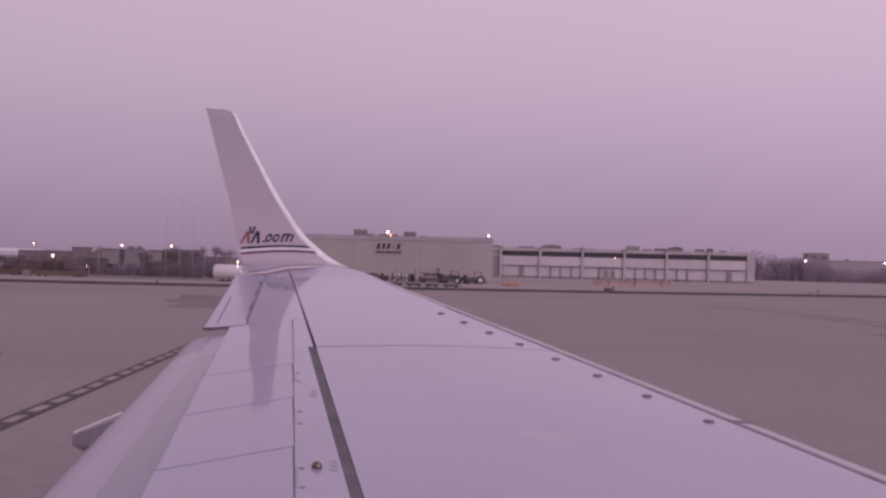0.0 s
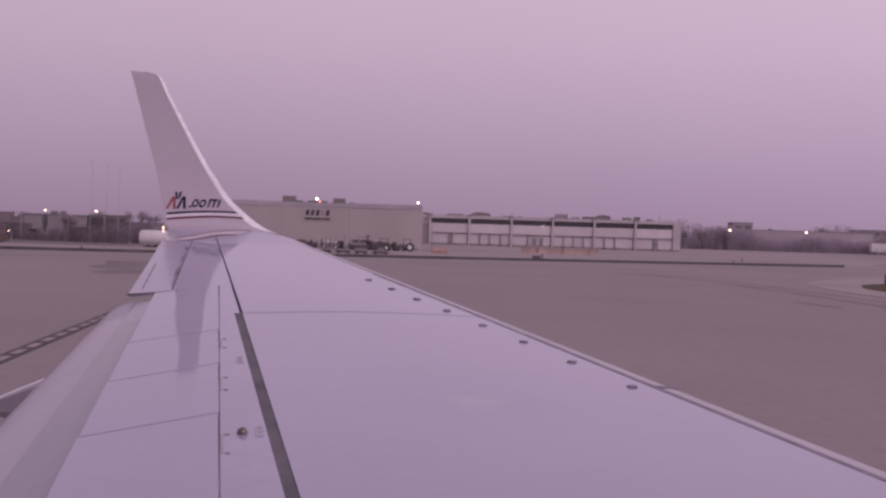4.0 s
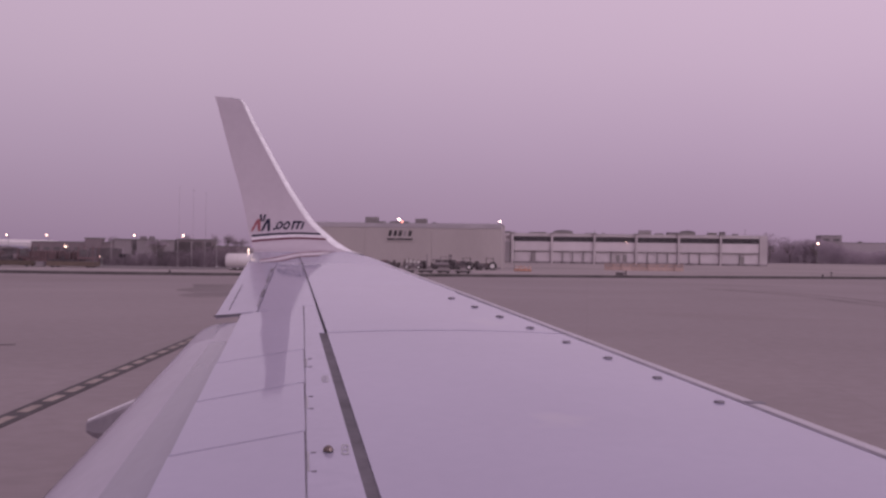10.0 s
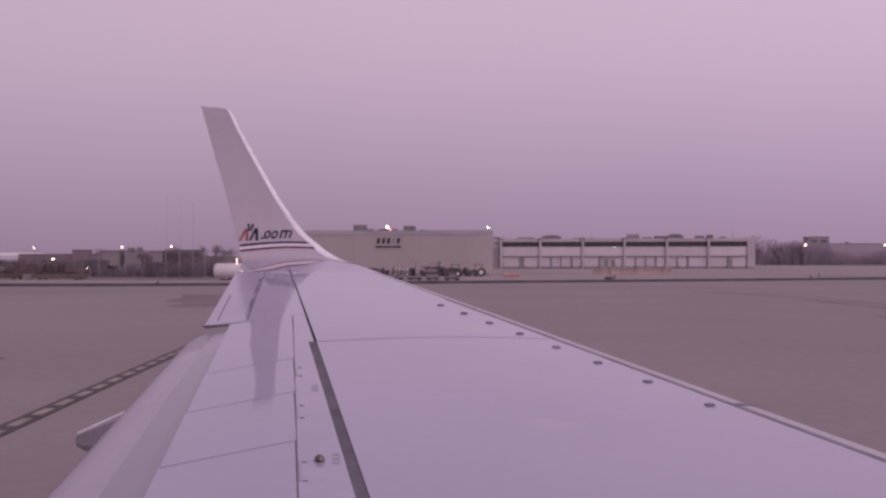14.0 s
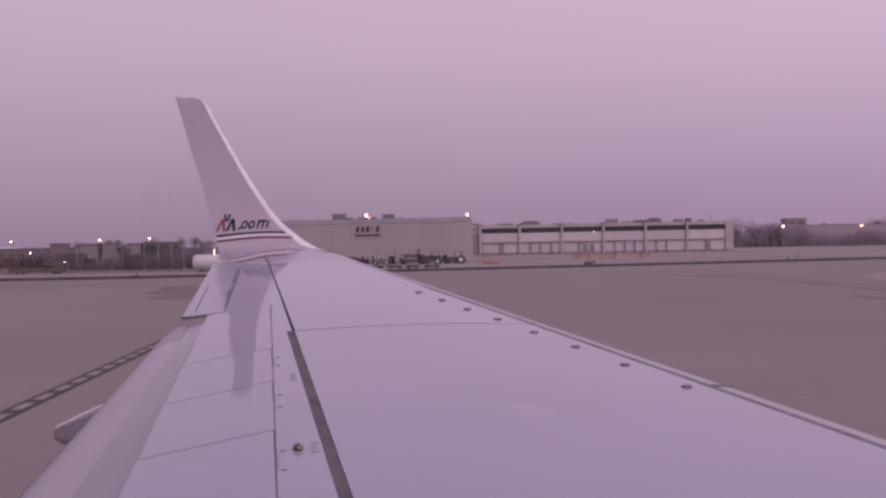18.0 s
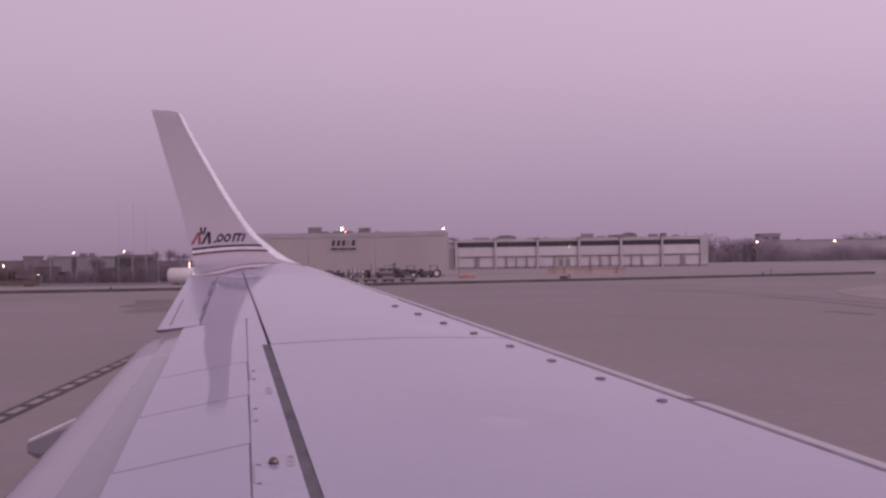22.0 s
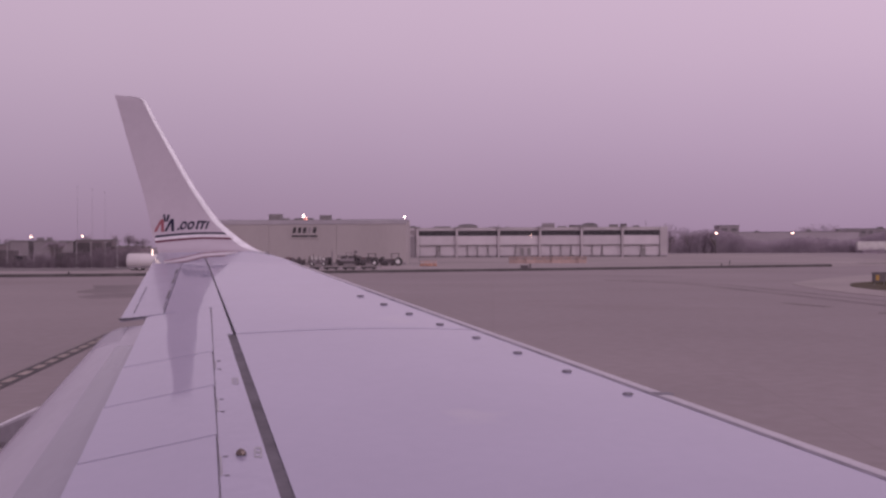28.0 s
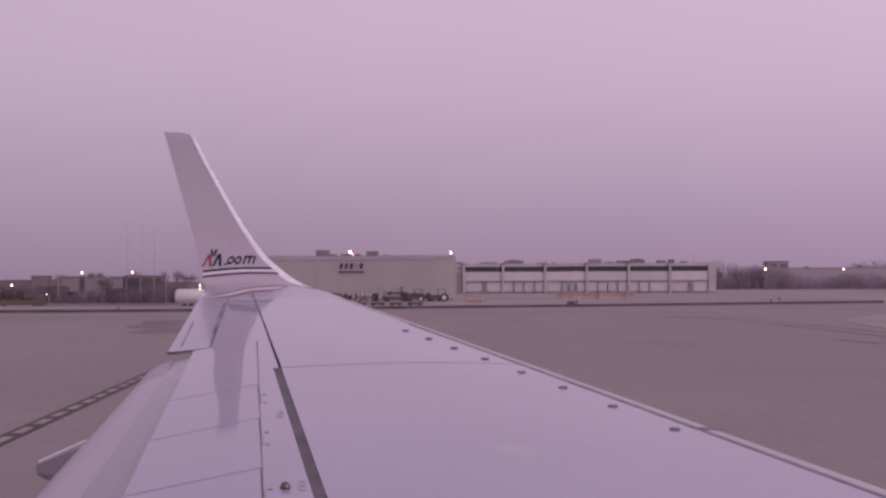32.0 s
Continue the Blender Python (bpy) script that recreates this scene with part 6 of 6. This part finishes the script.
def bare_tree(x, y, h, seed, label):
    rnd = random.Random(seed)
    t = thing("bare_tree", x, y, 0, label, "tree", "bare winter trees")
    bm = bmesh.new()
    add_tube(bm, (0, 0, 0), (0, 0, h * 0.3), h * 0.025, h * 0.02, sides=7)
    part("trunk", bm, BARK, t)
    bm, tips = bmesh.new(), []
    for k in range(4):
        way = Vector((rnd.uniform(-0.7, 0.7), rnd.uniform(-0.7, 0.7), 1)).normalized()
        add_branching(bm, Vector((0, 0, h * 0.27)), way, h * 0.3, h * 0.018, 3, rnd, tips)
    part("branchwork", bm, BARK, t)
    verts, faces = [], []
    for p in tips:
        for k in range(3):
            c = p + Vector((rnd.gauss(0, 1), rnd.gauss(0, 1), rnd.gauss(0, 1))) * h * 0.04
            d = Vector((rnd.gauss(0, 1), rnd.gauss(0, 1), rnd.gauss(0.3, 1))).normalized() * h * 0.05
            s = d.orthogonal().normalized() * h * 0.006
            i = len(verts)
            verts += [c - d - s, c - d + s, c + d]
            faces.append((i, i + 1, i + 2))
    me = bpy.data.meshes.new("crown")
    me.from_pydata(verts, [], faces)
    me.materials.append(TWIG)
    ob = new("crown", me)
    ob.parent = t
    tagged(ob, "thin haze of bare twigs")


for i, (x, y, h) in enumerate(((-96.9, 316, 8.0), (-93.6, 319, 6.9), (-128, 345, 7.0), (-141, 350, 7.4), (-117, 345, 7.6), (78, 540, 9), (88, 548, 10), (99, 545, 10.5), (352, 610, 13), (410, 600, 14), (470, 590, 15), (530, 600, 18), (548, 610, 17), (-106.4, 291, 6.2), (-105.6, 293, 5.6))):
    bare_tree(x, y, h, i, "bare winter tree with fine grey-brown twigs")


def thicket(name, x0, x1, ya, yb, count, hlo, hhi, seed, label, material=None):
    """A belt of bare scrub: stems, and clumps of twig slivers with gaps between them."""
    rnd = random.Random(seed)
    verts, faces = [], []
    for n in range(count):
        u = rnd.random()
        cx = x0 + (x1 - x0) * u
        cy = ya + (yb - ya) * u + rnd.uniform(-14, 14)
        h = rnd.uniform(hlo, hhi) * (0.8 + 0.35 * math.sin(cx * 0.11) * math.sin(cx * 0.037 + 1))
        wide = h * rnd.uniform(0.35, 0.6)
        for k in range(5):
            a = Vector((cx + rnd.uniform(-0.3, 0.3) * wide, cy + rnd.uniform(-0.3, 0.3) * wide, 0))
            b = a + Vector((rnd.gauss(0, 0.25) * wide, rnd.gauss(0, 0.25) * wide, h * rnd.uniform(0.6, 1.0)))
            s = Vector((0.09, 0, 0))
            i = len(verts)
            verts += [a - s, a + s, b]
            faces.append((i, i + 1, i + 2))
        for k in range(110):
            z = h * (rnd.random() ** 1.15)
            rr = wide * (1.0 - 0.55 * abs(z / h - 0.45))
            ang = rnd.random() * math.tau
            c = Vector((cx + rr * math.cos(ang) * rnd.random(), cy + rr * math.sin(ang) * rnd.random(), z))
            d = Vector((rnd.gauss(0, 0.6), rnd.gauss(0, 0.6), rnd.gauss(0.4, 0.7))) * h * 0.055
            s = Vector((rnd.gauss(0, 1), rnd.gauss(0, 1), rnd.gauss(0, 1))).normalized() * h * 0.016
            i = len(verts)
            verts += [c - d, c + s, c + d, c - s]
            faces.append((i, i + 1, i + 2, i + 3))
    me = bpy.data.meshes.new(name)
    me.from_pydata(verts, [], faces)
    me.materials.append(material or TWIG)
    return tagged(new(name, me), label, "scrub", "", "stuff")


thicket("tree_belt", 76, 205, 560, 560, 1300, 6.0, 9.6, 1, "belt of bare grey-brown scrub and trees")
thicket("scrub_belt", 196, 345, 560, 575, 420, 3.6, 5.6, 12, "low bare scrub before the distant warehouse")
thicket("far_woods", 90, 300, 690, 690, 380, 9.0, 13.5, 9, "hazy belt of bare woods behind the terminal")
thicket("scrub_belt", 150, 620, 500, 520, 1300, 2.2, 4.6, 2, "long low belt of bare scrub beyond the grass")
thicket("tree_belt", 200, 640, 610, 640, 500, 4.5, 8.0, 3, "far belt of bare trees before the distant buildings")
thicket("far_woods", 420, 1100, 860, 860, 500, 10, 17, 5, "distant hazy belt of bare woods")
thicket("scrub_belt", -175, -70, 290, 285, 160, 2.0, 4.5, 6, "low bare scrub behind the ramp equipment")
thicket("scrub_belt", -134, -100, 243, 243, 230, 1.8, 3.6, 23, "dark dense scrub behind the parked loaders", SCRUB)
thicket("scrub_belt", -100, -71, 243, 240, 270, 2.0, 3.8, 21, "dark dense scrub before the airport sheds", SCRUB)

# dry grass tufts near the taxiway edge
rnd = random.Random(11)
verts, faces = [], []
for n in range(9000):
    u = rnd.random() ** 1.3
    x = 37 + u * 70
    y = rnd.uniform(40, 150)
    if x < 46 - 0.11 * (y - 36) + 1.2 or y > 123 + (x - 35) * 0.82 or (52 < x < 58.5 and 116 < y < 133):
        continue
    h = rnd.uniform(0.05, 0.16)
    w = rnd.uniform(0.03, 0.09)
    a = rnd.random() * math.tau
    dx, dy = math.cos(a) * w, math.sin(a) * w
    i = len(verts)
    verts += [(x - dx, y - dy, 0.055), (x + dx, y + dy, 0.055), (x + dx * 1.6 + rnd.gauss(0, 0.03), y + dy * 1.6, 0.06 + h), (x - dx * 0.6, y - dy * 0.6 + rnd.gauss(0, 0.03), 0.06 + h * 0.8)]
    faces.append((i, i + 1, i + 2, i + 3))
me = bpy.data.meshes.new("grass_tufts")
me.from_pydata(verts, [], faces)
me.materials.append(GRASS_BLADE)
tagged(new("grass_tufts", me), "sparse dry brown grass tufts on the field", "grass", "", "stuff")
